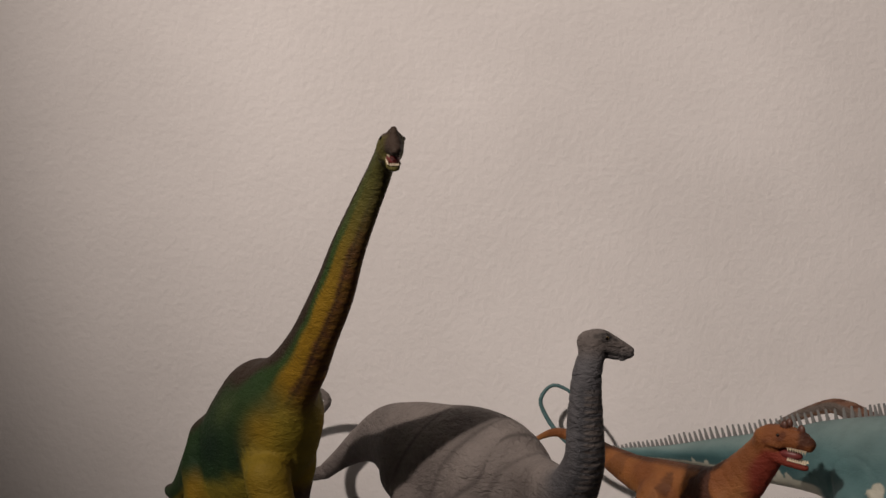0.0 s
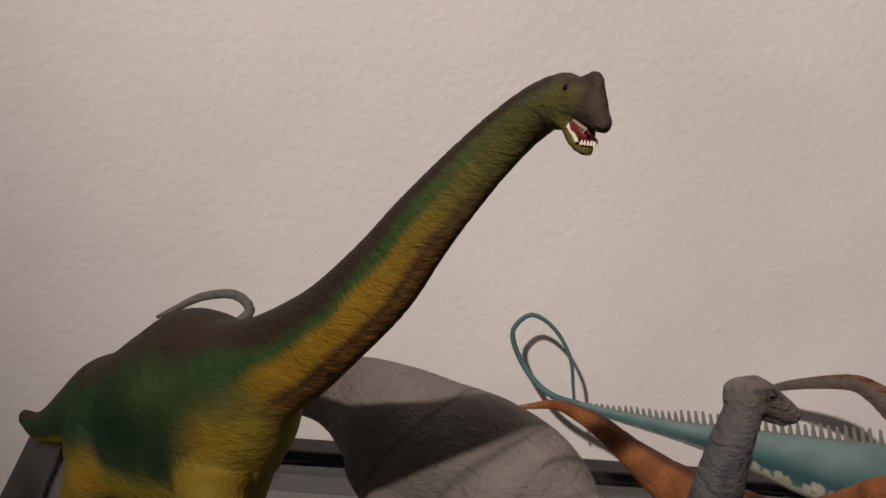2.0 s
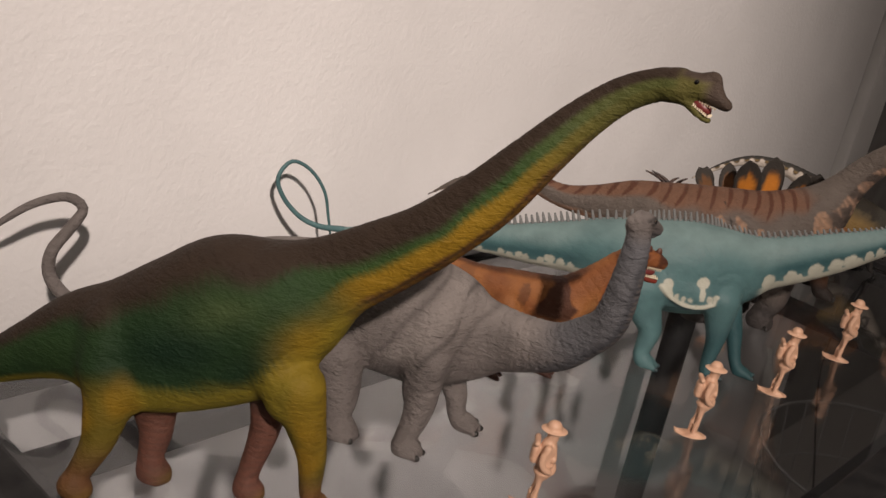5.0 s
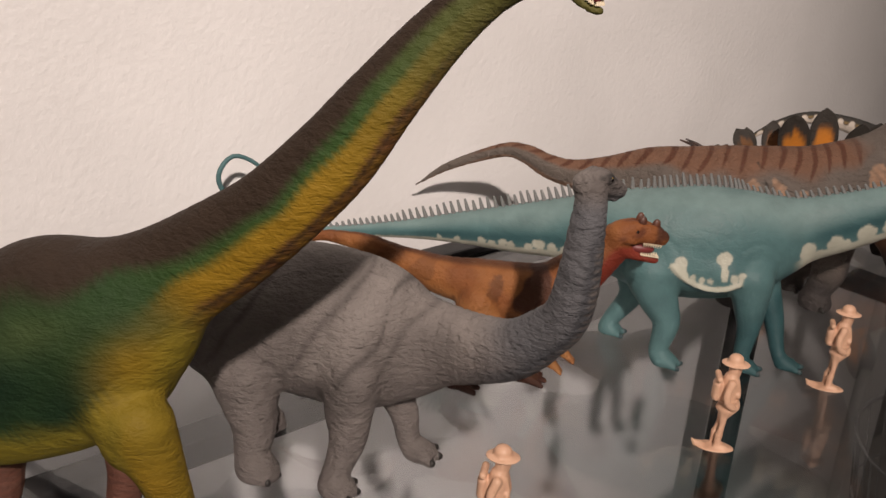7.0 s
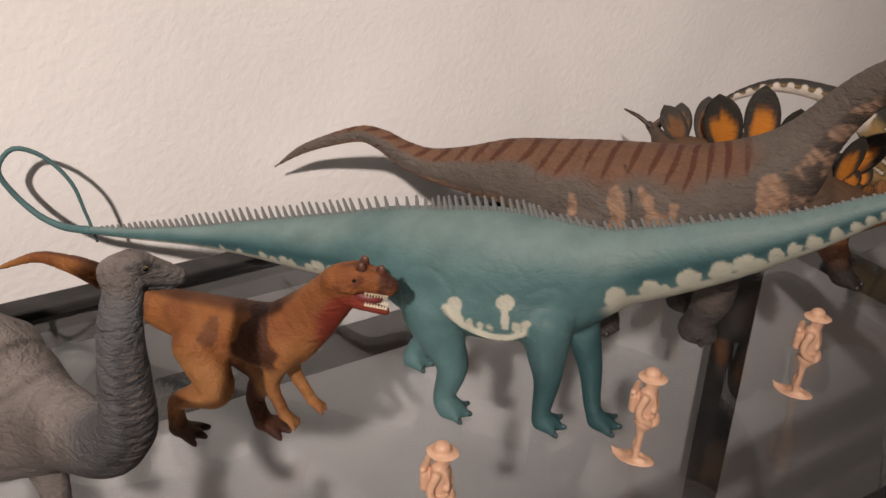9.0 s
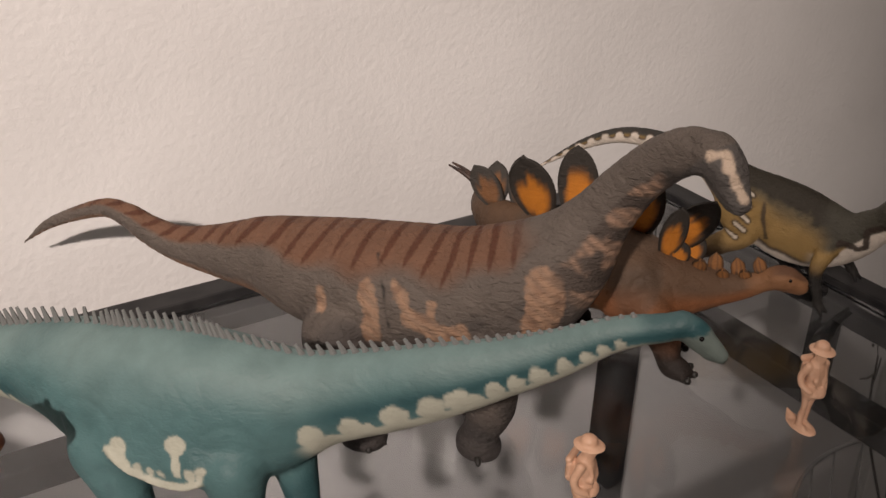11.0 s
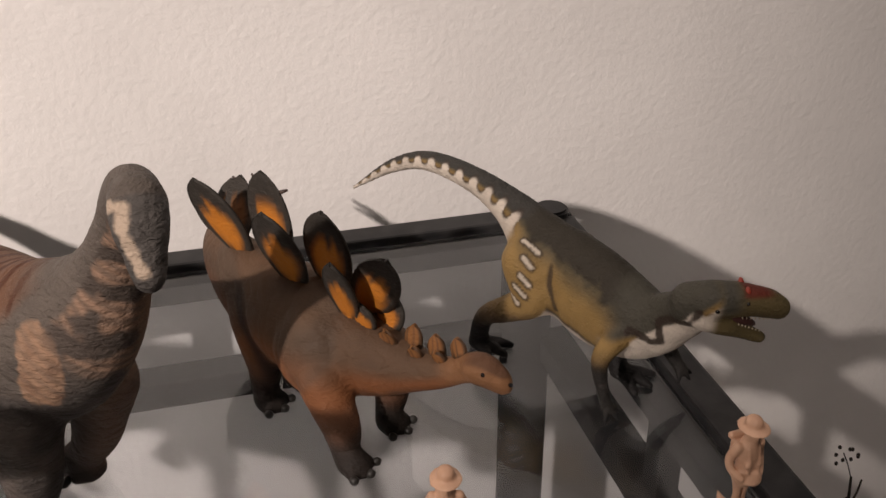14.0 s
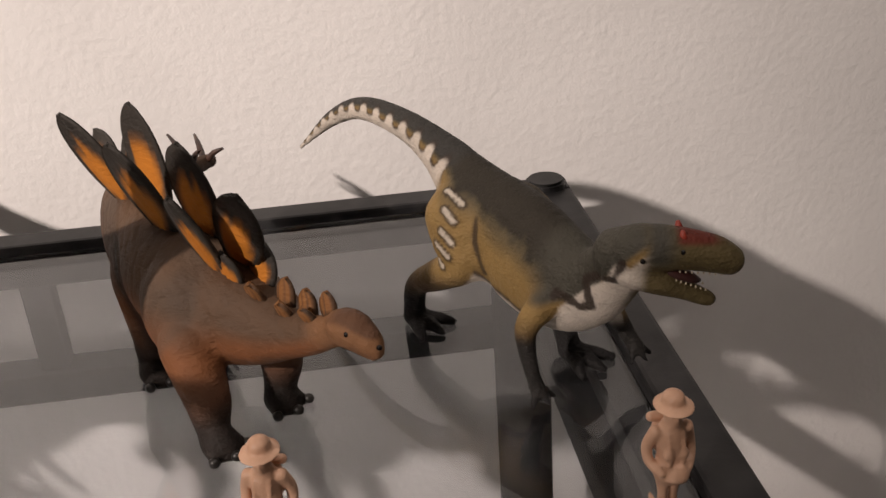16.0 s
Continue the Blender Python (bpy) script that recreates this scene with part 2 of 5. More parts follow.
            quad[~turn] = quad[~turn][:, ::-1]
            faces.append(quad[(quad >= 0).all(1)])
        faces = np.vstack(faces)
        foot = verts[:, 2] < self.cell * 0.6
        for _ in range(rounds):
            acc, deg = np.zeros_like(verts), np.zeros(len(verts))
            for k in range(4):
                a, b = faces[:, k], faces[:, (k + 1) % 4]
                np.add.at(acc, a, verts[b]), np.add.at(deg, a, 1)
                np.add.at(acc, b, verts[a]), np.add.at(deg, b, 1)
            moved = acc / np.maximum(deg, 1)[:, None]
            z = verts[:, 2].copy()
            verts = verts * 0.45 + moved * 0.55
            verts[foot, 2] = np.minimum(z[foot], verts[foot, 2])
        return verts, faces


def body_places(verts, c, tan, side):
    """For each vertex: how far along the spine (0 tail, 1 nose), how high on the flank (-1 belly, 1 back), how far sideways."""
    s, v, n = np.zeros(len(verts)), np.zeros(len(verts)), np.zeros(len(verts))
    run = np.r_[0, np.cumsum(np.linalg.norm(np.diff(c[:, :3], axis=0), axis=1))]
    for a in range(0, len(verts), 4000):
        d = verts[a:a + 4000, None, :] - c[None, :, :3]
        i = (d ** 2).sum(2).argmin(1)
        off = verts[a:a + 4000] - c[i, :3]
        nn = side - tan[i] * (tan[i] @ side)[:, None]
        nn /= np.linalg.norm(nn, axis=1)[:, None]
        up = np.cross(tan[i], nn)
        s[a:a + 4000] = run[i] + (off * tan[i]).sum(1)
        v[a:a + 4000] = (off * up).sum(1) / np.maximum(c[i, 4], 0.001)
        n[a:a + 4000] = (off * nn).sum(1) / np.maximum(c[i, 3], 0.001)
    return s / run[-1], v, n, run[-1]


def near_legs(p, legs, grow=1.2, blur=0.003):
    """1 on the limbs (each from hip to foot, with its radius), 0 elsewhere."""
    best = np.full(len(p), 9.0)
    for hip, foot, r in legs:
        a, b = np.array(hip), np.array((*foot, 0.0))
        t = np.clip(((p - a) @ (b - a)) / ((b - a) @ (b - a)), 0, 1)
        best = np.minimum(best, np.linalg.norm(p - (a + t[:, None] * (b - a)), axis=1) - r * grow * (1 - 0.35 * t))
    return 1 - step01(best, -blur, blur)


def leg_groove(p, legs):
    """1 along the crease where each limb leaves the body, 0 elsewhere."""
    total = np.zeros(len(p))
    for hip, foot, r in legs:
        a, b = np.array(hip), np.array((*foot, 0.0))
        a = a + (0, 0, r * 0.7)
        t = np.clip(((p - a) @ (b - a)) / ((b - a) @ (b - a)), 0, 1)
        d = np.linalg.norm(p - (a + t[:, None] * (b - a)), axis=1) - r * 1.12 * (1 - 0.25 * t)
        total = np.maximum(total, np.exp(-(d / 0.0011) ** 2) * step01(p[:, 2], 0.018, 0.028))
    return total


def step01(x, a, b):
    t = np.clip((x - a) / (b - a), 0, 1)
    return t * t * (3 - 2 * t)


def mix(a, b, t):
    a, b = np.asarray(a, float), np.asarray(b, float)
    return a * (1 - t[:, None]) + b * t[:, None]


def wobble(p, scale, seed=0.0):
    """A cheap smooth noise between about -1 and 1."""
    x, y, z = (p * scale).T
    return (np.sin(x * 1.3 + 2.1 * np.sin(y * 0.9 + seed) + seed) + np.sin(y * 1.7 + 1.9 * np.sin(z * 1.1 + seed * 2)) + np.sin(z * 1.5 + 2.3 * np.sin(x * 0.8 - seed))) / 3


def axes_of(heading, pitch=0.0):
    """Forward, side (to its left) and up of a head that looks along heading and up by pitch, both in degrees."""
    a, b = radians(heading), radians(pitch)
    fwd = np.array((math.cos(a) * math.cos(b), math.sin(a) * math.cos(b), math.sin(b)))
    left = np.array((-math.sin(a), math.cos(a), 0.0))
    return fwd, left, np.cross(fwd, left)


def head_rows(origin, heading, pitch, rows):
    """Rows of forward, left, up, radius in millimetres from a head's origin, turned into places."""
    fwd, left, up = axes_of(heading, pitch)
    return [(*(np.array(origin) + 0.001 * (f * fwd + l * left + u * up)), 0.001 * r) for f, l, u, r in rows]


def column_leg(hip, foot, r_hip, r_knee, r_ankle, r_foot, heading, bend=0.004):
    """A sauropod's leg: rows for Clay.limb."""
    h, f = np.array(hip), np.array((*foot, 0.0))
    fwd = axes_of(heading)[0]
    knee = h * 0.48 + f * 0.52 + fwd * bend
    ankle = h * 0.16 + f * 0.84
    return [(*h, r_hip), (*((h + knee) / 2), r_hip * 0.5 + r_knee * 0.5), (*knee, r_knee), (*ankle, r_ankle * 0.94),
            (*(f + fwd * 0.001 + (0, 0, r_foot * 0.55)), r_foot), (*(f + fwd * 0.003 + (0, 0, r_foot * 0.35)), r_foot * 0.9)]


def toes(clay, foot, heading, r, spread=(-32, 0, 32), long=0.008, z=None):
    for a in spread:
        fwd = axes_of(heading + a)[0]
        p = np.array((*foot, 0.0))
        clay.limb([(*(p + (0, 0, r * 1.2)), r * 1.25), (*(p + fwd * long * 0.6 + (0, 0, r)), r), (*(p + fwd * long + (0, 0, r * 0.55)), r * 0.62)], 0.0015)


def normals(verts, faces):
    f = np.array(faces)
    n = np.cross(verts[f[:, 2]] - verts[f[:, 0]], verts[f[:, 3]] - verts[f[:, 1]])
    out = np.zeros_like(verts)
    for k in range(4):
        np.add.at(out, f[:, k], n)
    return out / np.maximum(np.linalg.norm(out, axis=1), 1e-12)[:, None]


def creased(verts, faces, s, v, long, deep, round_fold):
    """Moulded skin folds: sharp-bottomed creases that run round the neck and across the flanks."""
    warp = 0.9 * wobble(verts, 130, 2.0) + 0.5 * wobble(verts, 330, 5.0)
    rings = 1 - np.abs(np.sin(np.pi * s * long / round_fold + 1.6 * warp))
    cross = 1 - np.abs(np.sin(verts[:, 2] * 620 + 260 * (verts[:, 0] - verts[:, 1]) + 2.6 * warp))
    patch = step01(wobble(verts, 75, 7.0), -0.5, 0.5)
    fold = rings ** 3 * patch + cross ** 3 * (1 - patch)
    lumps = 0.6 * wobble(verts, 95, 3.0)
    soft_feet = step01(verts[:, 2], 0.003, 0.010)
    return verts + normals(verts, faces) * (deep * soft_feet * (lumps - fold))[:, None]


def dinosaur(name, label, base, clay, c, tan, side, coat, skin_mat, rounds=2, tail=None, deep=0.0003, round_fold=0.0042, legs=None, shade=1.0):
    """The thing (an empty on the glass) and its body."""
    thing = tagged(new(name), label, "toy dinosaur", "toy dinosaurs on the glass shelf")
    thing.location = base
    verts, faces = clay.skin(rounds)
    s, v, n, long = body_places(verts, c, tan, side)
    paint = np.clip(coat(verts, s, v, n) * shade, 0.002, 0.9)
    out = normals(verts, faces)
    verts = creased(verts, faces, s, v, long, deep, round_fold)
    if legs:
        verts = verts - out * (0.0005 * leg_groove(verts, legs) * (0.6 + 0.6 * wobble(verts, 140, 8.0)))[:, None]
    verts, faces = verts - np.array(base), [tuple(f) for f in faces]
    if tail:
        tv, tf = tube(tail, 10, 0.0025)
        k = len(verts)
        verts = np.vstack([verts, np.array(tv) - np.array(base)])
        faces += [tuple(i + k for i in f) for f in tf]
        tp = np.array([paint[s.argmin()]] * len(tv))
        paint = np.vstack([paint, tp])
    mesh_object("body", verts, faces, skin_mat, thing, paint=paint)
    return thing


def small(thing, name, bm, mat, label="", smooth=True):
    """A part built in world places, hung under a thing."""
    bmesh.ops.translate(bm, verts=bm.verts, vec=-Vector(thing.location))
    return part(name, bm, mat, thing, label, smooth)


def eyes(thing, origin, heading, pitch, f, l, u, r, mat=EYE):
    fwd, left, up = axes_of(heading, pitch)
    for k in (-1, 1):
        small(thing, "eye", ball(np.array(origin) + 0.001 * (f * fwd + k * l * left + u * up), [0.001 * r] * 3, u=10, v=6), mat)


def teeth_row(thing, name, origin, heading, pitch, rows, long, down=True, r=0.45):
    """Pointed teeth along rows of forward, left, up in millimetres."""
    fwd, left, up = axes_of(heading, pitch)
    bm = bmesh.new()
    for f, l, u in rows:
        p = np.array(origin) + 0.001 * (f * fwd + l * left + u * up)
        cone(p, p + up * (-0.001 if down else 0.001) * long, 0.001 * r, 0.0001, bm, 6)
    return small(thing, name, bm, TOOTH, "pointed ivory teeth", False)

# ---- room ----
def slab(name, label, x0, x1, y0, y1, z0, z1, mat):
    bm = block(x0, x1, y0, y1, z0, z1)
    data = bpy.data.meshes.new(name)
    bm.to_mesh(data)
    bm.free()
    data.materials.append(mat)
    return tagged(new(name, data), label, name.split("_")[0], kind="structure")


slab("floor", "grey carpeted floor", -2.2, 2.4, -2.4, 1.0, FLOOR - 0.1, FLOOR, FLOOR_MAT)
slab("ceiling", "plain white ceiling", -2.2, 2.4, -2.4, 1.0, ROOF, ROOF + 0.1, CEILING_MAT)
slab("wall_north", "white wall with rough textured paint", -2.2, 0.93, WALL, WALL + 0.12, FLOOR, ROOF, WALL_PAINT)
slab("wall_south", "plain white wall", -2.2, 2.4, -2.52, -2.4, FLOOR, ROOF, CEILING_MAT)
slab("wall_west", "plain white wall", -2.32, -2.2, -2.4, 1.0, FLOOR, ROOF, CEILING_MAT)
slab("wall_east", "plain white wall", 2.4, 2.52, -2.4, 1.0, FLOOR, ROOF, CEILING_MAT)
slab("wall_north_right", "white wall beyond the door", 1.93, 2.4, WALL, WALL + 0.12, FLOOR, ROOF, WALL_PAINT)
slab("wall_north_top", "white wall over the door", 0.93, 1.93, WALL, WALL + 0.12, 1.55, ROOF, WALL_PAINT)

door = tagged(new("door_1"), "grey door with a dark edge in a white frame", "door", kind="structure")
door.location = (0.93, WALL, FLOOR)


def door_part(name, mat, x0, x1, y0, y1, z0, z1, bevel=0.002, label=""):
    return part(name, block(x0 - 0.93, x1 - 0.93, y0 - WALL, y1 - WALL, z0 - FLOOR, z1 - FLOOR, bevel), mat, door, label)


door_part("casing", WHITE_TRIM, 0.932, 0.995, WALL - 0.014, WALL + 0.1, FLOOR, 1.548, 0.004, "white painted casing")
door_part("casing", WHITE_TRIM, 1.865, 1.928, WALL - 0.014, WALL + 0.1, FLOOR, 1.548, 0.004, "white painted casing")
door_part("jamb", GREY_DOOR, 0.997, 1.028, WALL + 0.02, WALL + 0.1, FLOOR, 1.54, 0.002, "grey rebate")
door_part("stile", DARK_DOOR, 1.03, 1.135, WALL + 0.045, WALL + 0.085, FLOOR, 1.54, 0.003, "dark edge strip")
door_part("panel", GREY_DOOR, 1.137, 1.863, WALL + 0.05, WALL + 0.09, FLOOR, 1.54, 0.002, "grey door panel")

# ---- glass shelf in its black frame ----
X0, X1, Y0, Y1 = -0.114, 0.534, 0.276, 0.534
shelf = tagged(new("glass_table"), "low smoked-glass table with a black enamelled steel frame", "table")
shelf.location = (0.21, 0.405, FLOOR)


def shelf_part(name, mat, x0, x1, y0, y1, z0, z1, bevel=0.0015, label=""):
    return part(name, block(x0 - 0.21, x1 - 0.21, y0 - 0.405, y1 - 0.405, z0 - FLOOR, z1 - FLOOR, bevel), mat, shelf, label)


pane = shelf_part("glass_top", GLASS, X0 + 0.0005, X1 - 0.0005, Y0 + 0.0005, Y1 - 0.0005, -0.006, 0.0, 0.0008, "smoked glass pane")
pane.visible_shadow = False
RAIL, TOP = 0.014, 0.0035
shelf_part("rail", BLACK_STEEL, X0 - RAIL, X1 + RAIL, Y1, Y1 + RAIL, -0.016, TOP)
shelf_part("rail", BLACK_STEEL, X0 - RAIL, X1 + RAIL, Y0 - RAIL - 0.004, Y0, -0.016, TOP)
shelf_part("rail", BLACK_STEEL, X0 - RAIL, X0, Y0 + 0.0004, Y1 - 0.0004, -0.016, TOP)
shelf_part("rail", BLACK_STEEL, X1, X1 + RAIL, Y0 + 0.0004, Y1 - 0.0004, -0.016, TOP)
for x0, x1, y0, y1 in ((X0, X1, Y1 - 0.008, Y1 - 0.0005), (X0, X1, Y0 + 0.0005, Y0 + 0.008), (X0 + 0.0005, X0 + 0.008, Y0 + 0.009, Y1 - 0.009), (X1 - 0.010, X1 - 0.0005, Y0 + 0.009, Y1 - 0.009)):
    shelf_part("glass_ledge", BLACK_STEEL, x0, x1, y0, y1, -0.0155, -0.0065, 0.0008)
LOW = -0.064
shelf_part("lower_rail", MATT_BLACK, X0, X1, Y1 - 0.006, Y1 + 0.010, LOW - 0.007, LOW + 0.007)
shelf_part("lower_rail", MATT_BLACK, X0, X1, Y0 - 0.010, Y0 + 0.006, LOW - 0.007, LOW + 0.007)
shelf_part("lower_rail", MATT_BLACK, X1 - 0.006, X1 + 0.010, Y0 + 0.008, Y1 - 0.008, LOW - 0.007, LOW + 0.007)
shelf_part("lower_rail", MATT_BLACK, X0 - 0.010, X0 + 0.006, Y0 + 0.008, Y1 - 0.008, LOW - 0.007, LOW + 0.007)
for x in (0.105, 0.325):
    for y in (Y1 + 0.002, Y0 - 0.002):
        shelf_part("spacer", MATT_BLACK, x - 0.006, x + 0.006, y - 0.005, y + 0.005, LOW + 0.0072, -0.0162, 0.001)
for x in (X0 - 0.002, X1 + 0.002):
    shelf_part("spacer", MATT_BLACK, x - 0.005, x + 0.005, 0.397, 0.409, LOW + 0.0072, -0.0162, 0.001)
for x in (X0 + 0.008, X1 - 0.010):
    for y in (Y0 + 0.006, Y1 - 0.005):
        bm = cone((x - 0.21, y - 0.405, 0), (x - 0.21, y - 0.405, -0.0165 - FLOOR), 0.0125, 0.0125, sides=24)
        part("leg", bm, MATT_BLACK, shelf, smooth=True)
for x in (X0 - 0.004, X1 + 0.004):
    for y in (Y0 - 0.006, Y1 + 0.004):
        bm = cone((x - 0.21, y - 0.405, -0.017 - FLOOR), (x - 0.21, y - 0.405, TOP + 0.0035 - FLOOR), 0.0085, 0.0085, sides=24)
        bmesh.ops.bevel(bm, geom=[e for e in bm.edges if e.calc_face_angle(0) > 1], offset=0.0012, segments=2, affect="EDGES")
        part("corner_cap", bm, BLACK_STEEL, shelf, "round black corner cap", smooth=False)

# ---- toy dinosaurs ----
CELL = 0.00085


def blotches(p, c, s, v, rows, rough=0.0005):
    """1 inside painted blotches: rows of share along the spine, height on the flank, half length and half height in millimetres."""
    run = np.linalg.norm(np.diff(c[:, :3], axis=0), axis=1).sum()
    high = np.interp(s, np.linspace(0, 1, len(c)), c[:, 4])
    out = np.zeros(len(p))
    for a, b, long, tall in rows:
        long, tall = 0.001 * long, 0.001 * tall
        d = (np.hypot((s - a) * run / long, (v - b) * high / tall) - 1) * min(long, tall) + rough * wobble(p, 800, a * 50) + rough * wobble(p, 1900, a * 90)
        out = np.maximum(out, 1 - step01(d, -0.0006, 0.0006))
    return out


def strokes(p, rows, wide):
    """Distance in metres, less the half width, to the nearest of some line pieces, each two places."""
    best = np.full(len(p), 9.0)
    for a, b in rows:
        a, b = np.array(a), np.array(b)
        t = np.clip(((p - a) @ (b - a)) / ((b - a) @ (b - a)), 0, 1)
        best = np.minimum(best, np.linalg.norm(p - (a + t[:, None] * (b - a)), axis=1))
    return best - wide


def brachiosaur():
    side = axes_of(-54)[1]
    clay = Clay((-0.15, 0.27, -0.003), (0.03, 0.56, 0.205), CELL)
    c, tan = clay.spine([(-0.1275, 0.5185, 0.0170, 0.0026, 0.0033), (-0.1195, 0.5040, 0.0205, 0.0043, 0.0055), (-0.1115, 0.4910, 0.0285, 0.0060, 0.0078), (-0.1020, 0.4765, 0.0394, 0.0090, 0.0115),
                         (-0.0920, 0.4625, 0.0482, 0.0130, 0.0170), (-0.0815, 0.4480, 0.0538, 0.0160, 0.0212), (-0.0710, 0.4320, 0.0624, 0.0185, 0.0260), (-0.0615, 0.4175, 0.0709, 0.0190, 0.0290),
                         (-0.0535, 0.4050, 0.0795, 0.0180, 0.0228), (-0.0464, 0.3910, 0.0936, 0.0100, 0.0150), (-0.0386, 0.3768, 0.1062, 0.0077, 0.0126), (-0.0327, 0.3640, 0.1183, 0.0066, 0.0109),
                         (-0.0256, 0.3522, 0.1334, 0.0057, 0.0099), (-0.0202, 0.3430, 0.1481, 0.0048, 0.0083), (-0.0136, 0.3340, 0.1629, 0.0040, 0.0066), (-0.0087, 0.3256, 0.1731, 0.0036, 0.0055),
                         (-0.0061, 0.3170, 0.1787, 0.0034, 0.0050), (-0.0048, 0.3100, 0.1810, 0.0036, 0.0047)], side)
    at, turn = (-0.0036, 0.3055, 0.1836), (-82, -1)
    clay.limb(head_rows(at, *turn, [(-6, 0, -4, 4.2), (-1, 0, -2.6, 3.8), (3, 0, -2.9, 3.1), (6.5, 0, -3.9, 2.3), (9.4, 0, -4.7, 1.9)]), 0.002)
    for k in (-1, 1):
        clay.limb(head_rows(at, *turn, [(-1, 2.3 * k, -0.4, 1.5), (2, 2.0 * k, -0.6, 1.3)]), 0.002)
    clay.limb(head_rows(at, *turn, [(0.5, 0, -0.2, 1.6), (3.4, 0, 2.2, 1.3), (5.2, 0, 1.6, 1.2), (6.0, 0, -1.6, 1.5)]), 0.002)
    for k in (-1, 1):
        clay.limb(head_rows(at, *turn, [(-3.5, 0.6 * k, -5.4, 2.4), (0, 1.0 * k, -7.4, 1.6), (3.0, 1.3 * k, -9.2, 1.2), (5.6, 0.7 * k, -10.3, 1.0)]), 0.0008)
    legs = [((-0.0915, 0.4425, 0.038), (-0.1055, 0.4425), 0.0098), ((-0.074, 0.446, 0.036), (-0.078, 0.4365), 0.0105), ((-0.0560, 0.3890, 0.056), (-0.0402, 0.3890), 0.0090), ((-0.048, 0.411, 0.056), (-0.055, 0.4105), 0.0095)]
    for hip, foot, r in legs:
        clay.limb(column_leg(hip, foot, r, r * 0.58, r * 0.46, r * 0.56, -54, 0.002), 0.0028)
        toes(clay, foot, -54, 0.0020, (-45, 0, 45), 0.006)
    # the deep belly, and the shoulder and thigh that stand out from the flank
    clay.limb([(-0.0870, 0.4520, 0.0420, 0.0130), (-0.0772, 0.4382, 0.0435, 0.0146), (-0.0695, 0.4276, 0.0475, 0.0145), (-0.0608, 0.4156, 0.0550, 0.0136), (-0.0530, 0.4050, 0.0640, 0.0122)], 0.006)
    clay.limb([(-0.0630, 0.4020, 0.0760, 0.0060), (-0.0610, 0.3990, 0.0650, 0.0075), (-0.0570, 0.3930, 0.0500, 0.0078)], 0.004)
    clay.limb([(-0.0920, 0.4470, 0.0600, 0.0085), (-0.0945, 0.4440, 0.0460, 0.0090)], 0.004)
    clay.ground()

    def coat(p, s, v, n):
        brown, green, dark, yellow, rust, pink = (0.036, 0.023, 0.015), (0.026, 0.056, 0.016), (0.009, 0.028, 0.013), (0.275, 0.162, 0.012), (0.120, 0.050, 0.018), (0.165, 0.068, 0.046)
        w = v + 0.09 * wobble(p, 170) + 0.05 * np.sin(s * 900 + 3 * wobble(p, 120, 4)) * (0.5 + 0.5 * wobble(p, 90, 2))
        neck = step01(s, 0.545, 0.62)
        patch = np.exp(-((s - 0.380) / 0.090) ** 2 - ((v + 0.05) / 0.55) ** 2)
        flank = mix(green, dark, np.clip(0.15 + patch * 0.85 + 0.4 * step01(wobble(p, 60, 1.0), 0.1, 0.7), 0, 1))
        flank = mix(flank, (0.070, 0.098, 0.034), np.exp(-((s - 0.46) / 0.05) ** 2 - ((v - 0.30) / 0.22) ** 2) * 0.55)
        flank = mix(flank, (0.225, 0.180, 0.020), step01(-w, 0.44, 0.80))
        flank = mix(flank, (0.30, 0.185, 0.012), np.exp(-((s - 0.525) / 0.032) ** 2 - ((v + 0.55) / 0.34) ** 2) * 0.75)
        lower = mix(yellow, (0.085, 0.088, 0.016), step01(s, 0.72, 0.94) * 0.8)
        along = mix(mix((0.034, 0.072, 0.018), lower, step01(-w, -0.10, 0.22)), rust, step01(-w, 0.56, 0.78) * (0.75 + 0.25 * wobble(p, 500)))
        groove = np.exp(-((v + 0.76) / 0.05) ** 2)
        along = mix(along, (0.030, 0.018, 0.012), groove * 0.7)
        scutes = step01(np.sin(s * 620 + 1.2 * wobble(p, 200)), 0.2, 0.7) * step01(-w, 0.60, 0.74)
        along = mix(along, (0.040, 0.022, 0.012), scutes * 0.35)
        col = flank * (1 - neck)[:, None] + along * neck[:, None]
        col = mix(col, (0.095, 0.098, 0.028), step01(s, 0.80, 0.95) * 0.8)
        limb = near_legs(p, legs, 1.25, 0.0035) * (1 - step01(p[:, 2], 0.066, 0.082)) * (1 - step01(s, 0.60, 0.64))
        col = mix(col, mix((0.17, 0.125, 0.015), yellow, step01(wobble(p, 140, 5), -0.5, 0.3)), limb * (1 - step01(p[:, 2], 0.030, 0.066) * 0.55))
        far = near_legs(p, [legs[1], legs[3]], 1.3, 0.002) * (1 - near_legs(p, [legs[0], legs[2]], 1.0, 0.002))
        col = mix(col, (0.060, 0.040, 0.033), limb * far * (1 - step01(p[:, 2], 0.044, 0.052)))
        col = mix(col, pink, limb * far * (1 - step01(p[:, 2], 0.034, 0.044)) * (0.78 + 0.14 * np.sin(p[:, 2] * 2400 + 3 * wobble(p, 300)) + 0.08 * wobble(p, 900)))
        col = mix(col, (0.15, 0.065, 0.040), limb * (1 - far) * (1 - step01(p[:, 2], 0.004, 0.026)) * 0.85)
        col = mix(col, brown, step01(w - 0.12 * (1 - neck) + 0.26 * neck * (1 - 0.9 * step01(s, 0.72, 0.86)), 0.32, 0.66))
        front = (np.array(p) - np.array(at)) @ axes_of(*turn)[0]
        up = (np.array(p) - np.array(at)) @ axes_of(*turn)[2]
        is_head = step01(front, -0.006, -0.003) * step01(p[:, 2], 0.160, 0.166)
